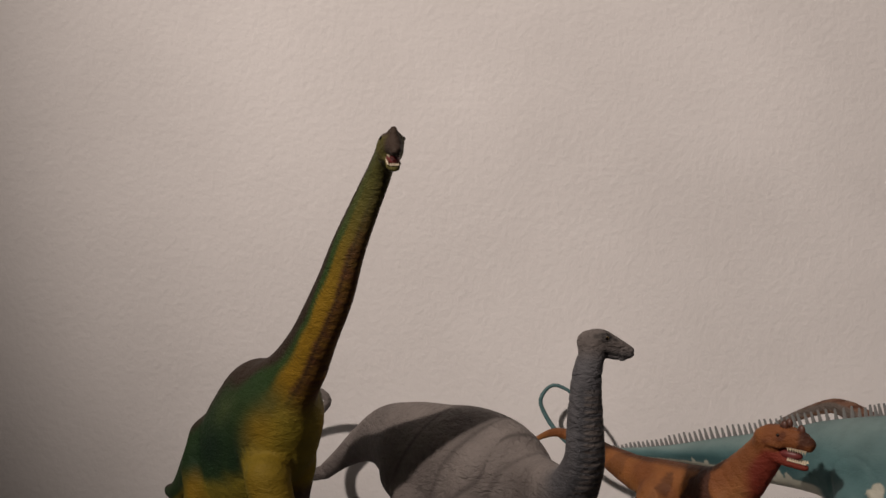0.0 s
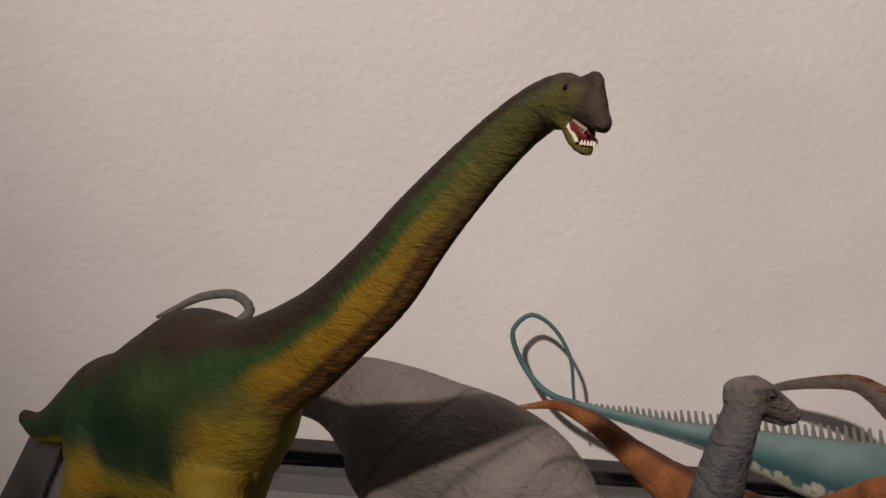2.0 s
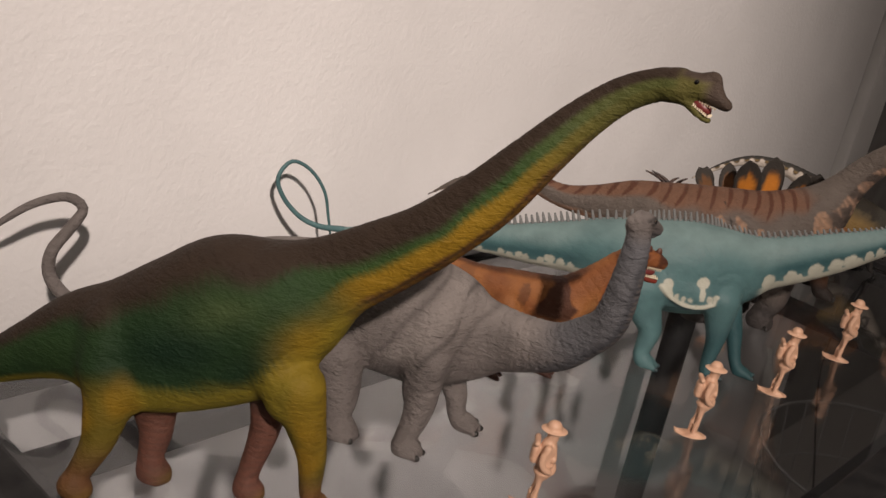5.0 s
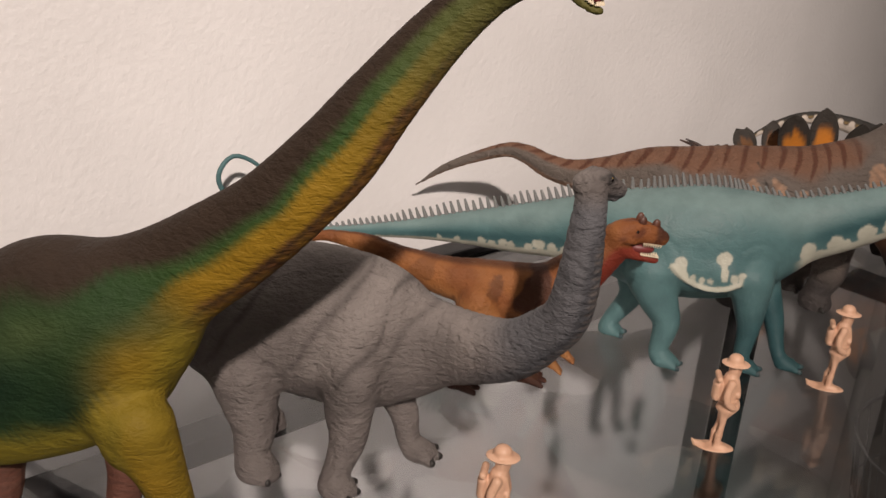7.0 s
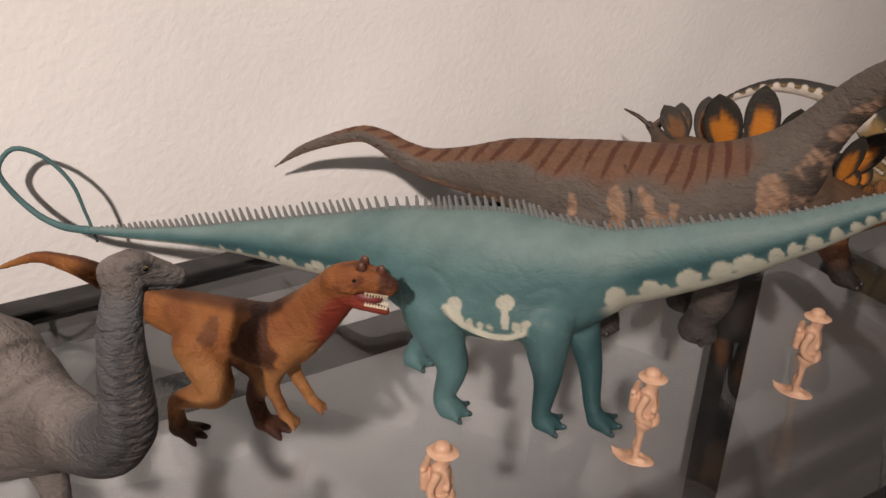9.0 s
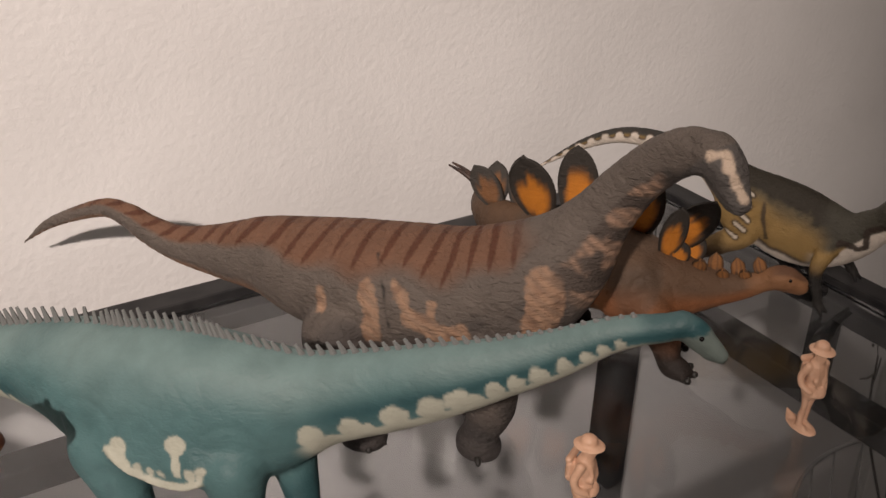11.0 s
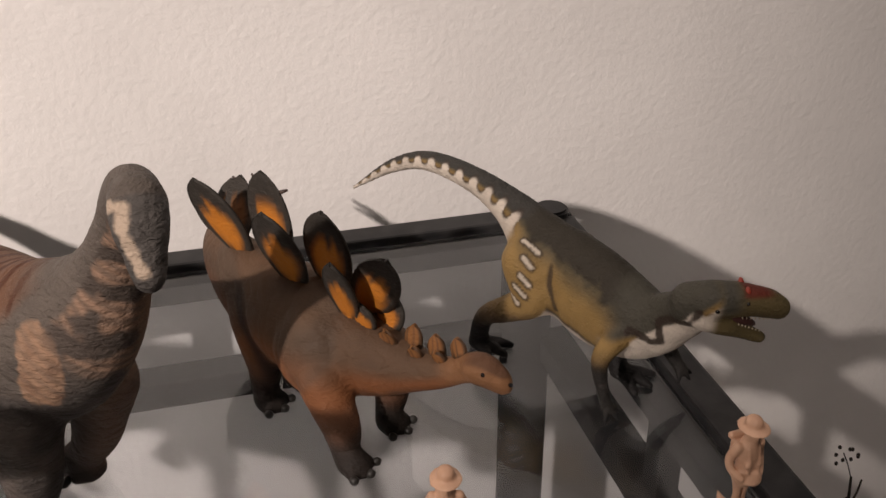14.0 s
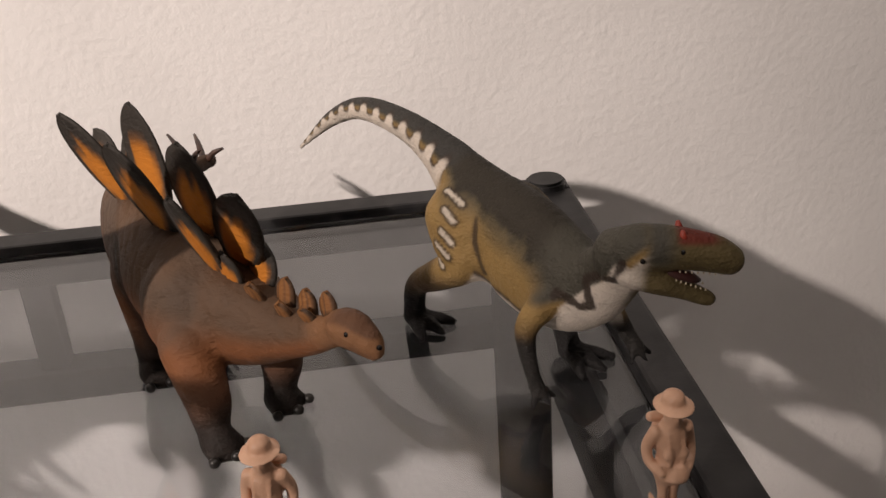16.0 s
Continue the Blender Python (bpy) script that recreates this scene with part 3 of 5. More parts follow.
        col = mix(col, (0.105, 0.095, 0.026), is_head)
        return mix(col, (0.055, 0.038, 0.028), is_head * np.maximum(step01(front, 0.0015, 0.0055) * step01(up, -0.0070, -0.0060), step01(up, -0.001, 0.001)))

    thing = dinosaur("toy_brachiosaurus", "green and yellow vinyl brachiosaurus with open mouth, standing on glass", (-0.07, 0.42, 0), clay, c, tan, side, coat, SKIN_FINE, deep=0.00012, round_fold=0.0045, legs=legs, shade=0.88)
    eyes(thing, at, *turn, 0.6, 3.45, -0.4, 0.75)
    fwd, left, up = axes_of(*turn)
    small(thing, "mouth", ball(np.array(at) + 0.001 * (2.6 * fwd - 6.7 * up), (0.0036, 0.0022, 0.0019), Matrix(np.array([fwd, left, up]).T.tolist()).to_4x4() @ pose(0, 0, 0, 0, 24, 0)), MOUTH, "red painted mouth")
    teeth_row(thing, "lower_tooth_row", at, *turn, [(x, l, -6.9 - 0.42 * (x - 0.5)) for x in (1.0, 1.7, 2.4, 3.1, 3.8, 4.5, 5.1) for l in (-1.9, 1.9)] + [(5.7, l, -9.1) for l in (-1.2, -0.6, 0.0, 0.6, 1.2)], 0.8, False, 0.42)
    teeth_row(thing, "upper_tooth_row", at, *turn, [(x, l, -5.4 - 0.12 * (x - 2)) for x in (2.4, 3.2, 4.0, 4.8, 5.6, 6.4, 7.2) for l in (-1.7, 1.7)], 0.6, True, 0.36)
    return thing


def apatosaur():
    side = axes_of(-49)[1]
    clay = Clay((-0.06, 0.335, -0.003), (0.105, 0.56, 0.130), CELL)
    c, tan = clay.spine([(-0.046, 0.520, 0.026, 0.0036, 0.0042), (-0.034, 0.506, 0.038, 0.0052, 0.006), (-0.021, 0.489, 0.049, 0.008, 0.010), (-0.009, 0.472, 0.054, 0.013, 0.016),
                         (0.004, 0.455, 0.0525, 0.0195, 0.0215), (0.017, 0.440, 0.0505, 0.0225, 0.0250), (0.029, 0.426, 0.0495, 0.023, 0.0270), (0.039, 0.414, 0.047, 0.021, 0.027),
                         (0.047, 0.404, 0.046, 0.016, 0.021), (0.0525, 0.392, 0.0485, 0.0118, 0.0150), (0.0575, 0.380, 0.0505, 0.0103, 0.0122), (0.0615, 0.367, 0.0545, 0.0092, 0.0103),
                         (0.0637, 0.3570, 0.0632, 0.0080, 0.0087), (0.0646, 0.3500, 0.0720, 0.0071, 0.0075), (0.0642, 0.3470, 0.0860, 0.0063, 0.0065), (0.0646, 0.3468, 0.1010, 0.0055, 0.0057), (0.0670, 0.3484, 0.1105, 0.0049, 0.0048)], side)
    at, turn = (0.0705, 0.3496, 0.1152), (-8, -12)
    clay.limb(head_rows(at, *turn, [(-4.5, 0, -2.3, 4.2), (-1, 0, -0.6, 4.1), (3, 0, -1.0, 3.6), (7, 0, -1.8, 3.0), (10.4, 0, -2.6, 2.5)]), 0.002)
    for k in (-1, 1):
        clay.limb(head_rows(at, *turn, [(-0.5, 2.6 * k, 1.2, 1.5), (2, 2.4 * k, 1.2, 1.2)]), 0.002)
    clay.limb(head_rows(at, *turn, [(-3, 0, -4.8, 2.6), (3, 0, -4.7, 2.1), (8.7, 0, -5.1, 1.6)]), 0.0006)
    legs = [((0.004, 0.434, 0.034), (0.001, 0.4235), 0.0120), ((0.022, 0.455, 0.034), (0.021, 0.449), 0.0115), ((0.026, 0.404, 0.036), (0.0165, 0.4000), 0.0100), ((0.048, 0.416, 0.034), (0.0535, 0.4000), 0.0088)]
    for hip, foot, r in legs:
        clay.limb(column_leg(hip, foot, r, r * 0.62, r * 0.50, r * 0.58, -49, 0.002), 0.0028)
        toes(clay, foot, -49, 0.0024, (-42, 0, 42), 0.0082)
    # shoulder blade and hip under the skin of the flank
    for k in (-1, 1):
        clay.limb([(*(np.array((0.0400, 0.4150, 0.0560)) + 0.0165 * k * side), 0.0060), (*(np.array((0.0370, 0.4120, 0.0420)) + 0.0165 * k * side), 0.0070)], 0.007)
        clay.limb([(*(np.array((0.0065, 0.4565, 0.0560)) + 0.0130 * k * side), 0.0070), (*(np.array((0.0060, 0.4520, 0.0420)) + 0.0140 * k * side), 0.0080)], 0.007)
    clay.ground()

    def coat(p, s, v, n):
        grey, dark, pale = (0.185, 0.162, 0.150), (0.098, 0.086, 0.080), (0.240, 0.212, 0.195)
        col = mix(grey, pale, step01(v + 0.4 * wobble(p, 120), 0.2, 0.9))
        col = mix(col, dark, step01(wobble(p, 75, 2.0), 0.25, 0.7) * 0.45)
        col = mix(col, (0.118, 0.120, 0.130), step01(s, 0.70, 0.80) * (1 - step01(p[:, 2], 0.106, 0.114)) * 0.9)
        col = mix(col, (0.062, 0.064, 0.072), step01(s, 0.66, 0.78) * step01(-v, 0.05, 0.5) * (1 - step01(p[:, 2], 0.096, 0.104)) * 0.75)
        # muscle relief painted on: pale band for the lit bulge, dark lines for shaded creases
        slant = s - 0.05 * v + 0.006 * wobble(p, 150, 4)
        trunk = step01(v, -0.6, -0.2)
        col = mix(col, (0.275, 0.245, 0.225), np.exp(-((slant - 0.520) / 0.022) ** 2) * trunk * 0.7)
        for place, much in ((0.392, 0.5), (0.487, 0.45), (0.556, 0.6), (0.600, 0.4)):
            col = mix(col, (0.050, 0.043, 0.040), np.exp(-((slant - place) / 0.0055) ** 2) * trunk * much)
        throat = step01(s, 0.74, 0.80) * step01(-v, 0.45, 0.75) * (1 - step01(p[:, 2], 0.094, 0.100))
        col = mix(col, (0.30, 0.24, 0.19), throat * step01(np.sin(p[:, 2] * 2600), -0.4, 0.6) * 0.35)
        fwd, left, up = axes_of(*turn)
        q = (p - np.array(at))
        line = step01(q @ fwd, 0.001, 0.003) * np.exp(-(((q @ up) + 0.0044) / 0.0005) ** 2) * step01(p[:, 2], 0.1, 0.102)
        for k in (-1, 1):
            far = np.linalg.norm(q - 0.001 * (1.6 * fwd + 3.4 * k * left + 0.8 * up), axis=1)
            line = np.maximum(line, 0.85 * np.exp(-((far - 0.0015) / 0.0005) ** 2))
            brow = strokes(q, [(0.001 * (-2.5 * fwd + 3.6 * k * left + 0.6 * up), 0.001 * (0.4 * fwd + 3.7 * k * left + 2.0 * up)), (0.001 * (0.4 * fwd + 3.7 * k * left + 2.0 * up), 0.001 * (5.5 * fwd + 2.6 * k * left + 0.9 * up))], 0.0003)
            line = np.maximum(line, 0.7 * (1 - step01(brow, 0.0, 0.0007)))
        return mix(col, (0.03, 0.03, 0.03), line)

    tail = [(-0.046, 0.520, 0.026, 0.0038), (-0.056, 0.534, 0.022, 0.0032), (-0.062, 0.545, 0.030, 0.0029), (-0.061, 0.548, 0.041, 0.0027), (-0.053, 0.548, 0.051, 0.0025), (-0.047, 0.549, 0.059, 0.0023), (-0.054, 0.551, 0.0645, 0.0021),
            (-0.067, 0.555, 0.0610, 0.0018), (-0.078, 0.559, 0.0530, 0.0014), (-0.085, 0.561, 0.0480, 0.0008)]
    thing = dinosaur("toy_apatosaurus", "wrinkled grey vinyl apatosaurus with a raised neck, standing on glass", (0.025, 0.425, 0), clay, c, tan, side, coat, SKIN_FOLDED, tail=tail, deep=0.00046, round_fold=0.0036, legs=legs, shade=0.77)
    eyes(thing, at, *turn, 1.6, 3.25, 0.8, 0.9, EYE_AMBER)
    eyes(thing, at, *turn, 1.65, 3.70, 0.8, 0.64)
    for hip, foot, r in (legs[0], legs[2], legs[3]):
        for a in (-40, 0, 40):
            f = axes_of(-49 + a)[0]
            small(thing, "claw", ball(np.array((*foot, 0.0016)) + f * 0.0082, (0.0019, 0.0014, 0.0015), pose(0, 0, 0, 0, 0, -49 + a), u=8, v=6), CLAW)
    return thing


def diplodocus():
    side = axes_of(-47)[1]
    rows = [(0.103, 0.541, 0.032, 0.0016, 0.0019), (0.118, 0.523, 0.035, 0.0024, 0.0029), (0.135, 0.503, 0.039, 0.0038, 0.0045), (0.151, 0.483, 0.043, 0.0062, 0.0076), (0.167, 0.463, 0.046, 0.0095, 0.0115),
            (0.181, 0.443, 0.050, 0.0125, 0.0148), (0.190, 0.429, 0.052, 0.016, 0.0180), (0.200, 0.413, 0.0510, 0.019, 0.0235), (0.213, 0.397, 0.0522, 0.0195, 0.0258), (0.225, 0.384, 0.054, 0.0175, 0.0240),
            (0.235, 0.374, 0.058, 0.0135, 0.0190), (0.243, 0.366, 0.062, 0.0105, 0.0150), (0.256, 0.353, 0.068, 0.0088, 0.0132), (0.269, 0.340, 0.075, 0.0075, 0.0112), (0.280, 0.330, 0.081, 0.0062, 0.0090),
            (0.290, 0.321, 0.087, 0.0050, 0.0072), (0.301, 0.310, 0.096, 0.0042, 0.0049), (0.311, 0.300, 0.1005, 0.0036, 0.0038)]
    clay = Clay((0.09, 0.275, -0.003), (0.335, 0.56, 0.112), CELL)
    c, tan = clay.spine(rows, side)
    at, turn = (0.3155, 0.2958, 0.0998), (-44, -34)
    clay.limb(head_rows(at, *turn, [(-4, 0, 0, 3.3), (0, 0, 0.2, 3.5), (4, 0, -0.4, 2.9), (9, 0, -1.2, 2.3)]), 0.002)
    clay.limb(head_rows(at, *turn, [(0, 0, -2.6, 2.0), (7, 0, -3.2, 1.5)]), 0.0006)
    legs = [((0.190, 0.405, 0.040), (0.191, 0.393), 0.0112), ((0.206, 0.424, 0.040), (0.1965, 0.428), 0.0105), ((0.218, 0.372, 0.042), (0.2172, 0.3690), 0.0096), ((0.239, 0.381, 0.042), (0.2355, 0.3590), 0.0086)]
    for (hip, foot, r), bend in zip(legs, (0.005, 0.005, 0.0015, 0.0015)):
        clay.limb(column_leg(hip, foot, r, r * 0.54, r * 0.40, r * 0.44, -47, bend), 0.0026)
        toes(clay, foot, -47, 0.0020, (-42, 0, 42), 0.0084)
    # the pale scalloped keel between the legs
    keel = [(0.1879, 0.3926, 0.0472), (0.1891, 0.3897, 0.0444), (0.1913, 0.3874, 0.0417), (0.1955, 0.3841, 0.0392), (0.1996, 0.3796, 0.0382), (0.2029, 0.3750, 0.0392), (0.2063, 0.3707, 0.0420)]
    clay.limb([(0.196, 0.3965, 0.0445, 0.0092), (0.203, 0.3905, 0.0432, 0.0094), (0.2105, 0.3800, 0.0442, 0.0090)], 0.004)
    clay.limb([(*q, 0.0010) for q in keel], 0.0012)
    clay.ground()
    rnd = random.Random(4)

    def coat(p, s, v, n):
        teal, deep, pale, cream = (0.092, 0.182, 0.186), (0.026, 0.080, 0.090), (0.215, 0.300, 0.288), (0.50, 0.50, 0.41)
        col = mix(teal, pale, step01(v + 0.3 * wobble(p, 70), 0.0, 0.8) * 0.7)
        band = np.exp(-((v + 0.15) / 0.30) ** 2)
        col = mix(col, deep, band * step01(s, 0.10, 0.2) * (1 - step01(s, 0.36, 0.44)) * 0.7)
        col = mix(col, deep, np.exp(-((v + 0.05) / 0.28) ** 2) * step01(s, 0.66, 0.72) * 0.8)
        # shadow side of the forelegs, darkened in the paint
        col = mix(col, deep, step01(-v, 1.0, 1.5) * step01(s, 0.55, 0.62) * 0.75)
        col = mix(col, deep, step01(wobble(p, 95, 3.0), 0.35, 0.8) * 0.25)
        rim = np.maximum(step01(s, 0.66, 0.68), 1 - step01(s, 0.42, 0.45))
        col = mix(col, cream, rim * step01(-v, 0.50, 0.58) * step01(p[:, 2], 0.030, 0.034))
        # two blots on stems and a row of scallops over the keel
        near = 1 - step01(strokes(p, list(zip(keel, keel[1:])), 0.0013), 0.0, 0.0005)
        for top, foot, r, stem in (((0.1902, 0.3904, 0.0492), (0.1912, 0.3876, 0.0425), 0.0026, 0.0015), ((0.2034, 0.3783, 0.0520), (0.2019, 0.3756, 0.0440), 0.0031, 0.0014), ((0.1938, 0.3856, 0.0428), (0.1942, 0.3852, 0.0415), 0.0013, 0.001),
                                   ((0.1962, 0.3830, 0.0423), (0.1966, 0.3826, 0.0410), 0.0014, 0.001), ((0.1985, 0.3801, 0.0421), (0.1988, 0.3797, 0.0408), 0.0014, 0.001), ((0.2045, 0.3724, 0.0445), (0.2048, 0.3722, 0.0430), 0.0019, 0.001), ((0.2073, 0.3706, 0.0462), (0.2070, 0.3706, 0.0440), 0.0015, 0.001)):
            spot_d = np.minimum(np.linalg.norm(p - np.array(top), axis=1) - r, strokes(p, [(top, foot)], stem)) + 0.0003 * wobble(p, 900, r * 9000)
            near = np.maximum(near, 1 - step01(spot_d, -0.0002, 0.0004))
        col = mix(col, cream, near * step01(-n, 0.2, 0.4))
        dots = []
        dots += [(0.685, -0.40, 0.0042), (0.700, -0.60, 0.0018), (0.722, -0.40, 0.0040), (0.735, -0.52, 0.0022), (0.762, -0.38, 0.0045), (0.795, -0.35, 0.0042), (0.818, -0.33, 0.0040), (0.832, -0.45, 0.0026),
                 (0.850, -0.36, 0.0028), (0.868, -0.32, 0.0026), (0.888, -0.30, 0.0030), (0.91, -0.30, 0.0024), (0.93, -0.30, 0.0020), (0.945, -0.3, 0.0019), (0.96, -0.3, 0.0017)]
        dots += [(0.20, -0.45, 0.0012), (0.225, -0.5, 0.0015), (0.26, -0.42, 0.0022), (0.275, -0.5, 0.0018), (0.29, -0.40, 0.0022), (0.30, -0.48, 0.0020), (0.325, -0.46, 0.0020), (0.340, -0.36, 0.0030), (0.358, -0.44, 0.0026), (0.375, -0.5, 0.0022)]
        run = np.linalg.norm(np.diff(c[:, :3], axis=0), axis=1).sum()
        high = np.interp(s, np.linspace(0, 1, len(c)), c[:, 4])
        for a, b, r in dots:
            d = np.hypot((s - a) * run, (v - b) * high) + 0.0006 * wobble(p, 900, a * 50)
            col = mix(col, cream, 1 - step01(d, r * 0.82, r * 1.05))
            stem = (np.abs((s - a) * run) < r * 0.55) & (v < b) & (v > -0.8)
            col[stem & (s > 0.66)] = cream
        # faint shadow painted on the lower forelegs
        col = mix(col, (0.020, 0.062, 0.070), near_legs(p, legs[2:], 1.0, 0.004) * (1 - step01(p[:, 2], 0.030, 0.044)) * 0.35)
        return mix(col, deep, step01(s, 0.965, 0.99) * 0.7)

    loop = [(0.103, 0.541, 0.032, 0.0019), (0.094, 0.552, 0.031, 0.0016), (0.086, 0.560, 0.035, 0.0014), (0.078, 0.566, 0.045, 0.0013), (0.074, 0.567, 0.056, 0.0012), (0.081, 0.566, 0.0645, 0.0011),
            (0.092, 0.563, 0.060, 0.0010), (0.101, 0.559, 0.048, 0.0009), (0.105, 0.557, 0.033, 0.0008), (0.108, 0.555, 0.019, 0.0006)]
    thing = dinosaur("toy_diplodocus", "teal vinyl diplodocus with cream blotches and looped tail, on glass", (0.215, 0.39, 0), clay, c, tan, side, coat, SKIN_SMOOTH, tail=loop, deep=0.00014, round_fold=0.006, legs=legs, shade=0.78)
    eyes(thing, at, *turn, 1.0, 3.1, 0.8, 0.7)
    for hip, foot, r in legs:
        for a in (-42, 0, 42):
            f = axes_of(-47 + a)[0]
            small(thing, "claw", ball(np.array((*foot, 0.0014)) + f * 0.0086, (0.0016, 0.0010, 0.0012), pose(0, 0, 0, 0, 10, -47 + a), u=8, v=6), TEAL_CLAW)
    # the row of narrow spines from tail to head
    dense = resample(rows, 0.0029)
    t = np.gradient(dense[:, :3], axis=0)
    t /= np.linalg.norm(t, axis=1)[:, None]
    bm = cone((0, 0, 0), (0, 0, 1), 0.00115, 0.00050, sides=6)
    spine_mesh = bpy.data.meshes.new("back_spine")
    bm.to_mesh(spine_mesh)
    bm.free()
    spine_mesh.materials.append(SPINE)
    for i in range(2, len(dense) - 3):
        n = side - t[i] * (side @ t[i])
        n /= np.linalg.norm(n)
        up = np.cross(t[i], n)
        root = dense[i, :3] + up * (dense[i, 4] - 0.0008) - np.array(thing.location)
        tall = 0.0062 * min(1, i / 22) ** 0.7 * (1.0 if i < len(dense) * 0.58 else max(0.25, 1 - (i / len(dense) - 0.58) * 2.3)) * rnd.uniform(0.85, 1.08)
        rise = Vector(up * tall - t[i] * tall * 0.22)
        ob = new("back_spine", spine_mesh)
        ob.parent = thing
        ob.matrix_basis = Matrix.Translation(root) @ rise.to_track_quat("Z", "Y").to_matrix().to_4x4() @ Matrix.Diagonal((1, 1, rise.length, 1))
    return thing


def ceratosaur():
    side = axes_of(-48)[1]
    clay = Clay((0.05, 0.37, -0.003), (0.18, 0.51, 0.085), CELL)
    c, tan = clay.spine([(0.058, 0.500, 0.0445, 0.0008, 0.0009), (0.070, 0.485, 0.0535, 0.0018, 0.0021), (0.078, 0.476, 0.0538, 0.0027, 0.0033), (0.085, 0.468, 0.052, 0.0036, 0.0046), (0.093, 0.459, 0.0478, 0.0048, 0.0057),
                         (0.104, 0.446, 0.043, 0.0068, 0.0082), (0.114, 0.434, 0.0415, 0.0085, 0.0102), (0.124, 0.423, 0.0405, 0.0092, 0.0112), (0.132, 0.413, 0.0410, 0.0102, 0.0122), (0.138, 0.407, 0.0475, 0.0086, 0.0108),
                         (0.1430, 0.4010, 0.0560, 0.0074, 0.0090), (0.1470, 0.3960, 0.0640, 0.0062, 0.0078)], side)
    at, turn = (0.1508, 0.3885, 0.0722), (-42, -4)
    clay.limb(head_rows(at, *turn, [(-7, 0, -3.0, 5.0), (-3, 0, -1.2, 4.9), (2, 0, -1.2, 4.3), (7, 0, -1.5, 3.8), (10.5, 0, -2.2, 3.2)]), 0.002)
    clay.limb(head_rows(at, *turn, [(-6, 0, -6.6, 4.0), (-1, 0, -9.6, 2.8), (5, 0, -11.0, 2.0), (10.0, 0, -11.6, 1.6)]), 0.0008)
    for k in (-1, 1):
        clay.limb(head_rows(at, *turn, [(-2, 3.0 * k, 2.2, 1.4), (3, 2.6 * k, 2.2, 1.2), (9, 1.8 * k, 1.2, 1.0)]), 0.0015)
        clay.limb(head_rows(at, *turn, [(-4, 3.8 * k, -3.5, 1.6), (0, 3.4 * k, -4.2, 1.3)]), 0.0015)
    # thighs, shins and feet
    for hip, knee, ankle, foot in (((0.109, 0.429, 0.036), (0.112, 0.421, 0.021), (0.101, 0.432, 0.012), (0.100, 0.430)), ((0.120, 0.434, 0.036), (0.132, 0.424, 0.021), (0.127, 0.423, 0.010), (0.1275, 0.4185))):
        clay.limb([(*hip, 0.0088), (*knee, 0.0062), (*((np.array(knee) + ankle) / 2), 0.0046), (*ankle, 0.0033), (foot[0], foot[1], 0.0035, 0.0034)], 0.003)
        toes(clay, foot, -48, 0.0020, (-30, 0, 30), 0.0105)
    for k, hand in ((-1, (0.1310, 0.4060, 0.0125)), (1, (0.1435, 0.4100, 0.0120))):
        sh = np.array((0.1355, 0.408, 0.040)) + 0.006 * k * side
        clay.limb([(*sh, 0.0048), (*((sh + hand) / 2 - 0.005 * axes_of(-48)[0]), 0.0031), (*hand, 0.0021)], 0.002)
        for a in (-25, 10, 40):
            f = axes_of(-48 + a, -35)[0]
            clay.limb([(*hand, 0.0019), (*(np.array(hand) + 0.006 * f), 0.0011)], 0.001)
    clay.ground()

    def coat(p, s, v, n):
        orange, rust, dark, tan_ = (0.27, 0.105, 0.032), (0.17, 0.056, 0.020), (0.050, 0.020, 0.013), (0.34, 0.165, 0.062)
        col = mix(orange, tan_, step01(-v, 0.1, 0.9) * 0.6)
        col = mix(col, rust, step01(wobble(p, 150, 1.5), 0.0, 0.6) * 0.6)
        for a, wide, much in ((0.44, 0.030, 0.30), (0.760, 0.052, 0.90), (0.345, 0.022, 0.2)):
            col = mix(col, dark, (1 - step01(np.abs(s - a + 0.014 * wobble(p, 420) - 0.02 * v) / wide, 0.85, 1.08)) * step01(v, -0.80, -0.45) * much)
        col = mix(col, dark, step01(v, 0.80, 0.97) * 0.7 * (1 - step01(s, 0.9, 0.95)))
        col = mix(col, dark, blotches(p, c, s, v, [(0.645, 0.25, 3.0, 4.6)], 0.0006) * 0.55)
        col = mix(col, (0.42, 0.20, 0.07), (1 - step01(s, 0.02, 0.14)) * 0.6)
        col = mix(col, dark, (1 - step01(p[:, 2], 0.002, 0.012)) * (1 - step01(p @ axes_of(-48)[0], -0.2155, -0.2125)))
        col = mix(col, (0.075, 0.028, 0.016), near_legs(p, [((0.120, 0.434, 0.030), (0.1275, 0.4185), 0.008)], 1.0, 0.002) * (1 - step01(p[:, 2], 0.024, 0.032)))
        f, l, u = axes_of(*turn)
        q = p - np.array(at)
        is_head = step01(q @ f, -0.010, -0.005) * step01(p[:, 2], 0.052, 0.056)
        col = mix(col, mix((0.23, 0.080, 0.026), (0.13, 0.042, 0.018), step01(wobble(p, 420, 3), 0.0, 0.5)), is_head)
        col = mix(col, (0.19, 0.030, 0.016), step01(q @ f, -0.016, -0.009) * step01(-(q @ u), 0.0058, 0.0080) * step01(p[:, 2], 0.034, 0.044) * step01(-v, -0.2, 0.3))
        return mix(col, dark, is_head * step01(q @ f, 0.0065, 0.0085) * step01(q @ u, -0.004, -0.001) * 0.8)

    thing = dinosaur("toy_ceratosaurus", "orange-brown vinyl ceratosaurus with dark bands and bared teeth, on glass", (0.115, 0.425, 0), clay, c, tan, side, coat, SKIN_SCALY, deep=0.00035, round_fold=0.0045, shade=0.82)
    eyes(thing, at, *turn, -0.4, 4.1, 0.2, 0.8)
    fwd, left, up = axes_of(*turn)
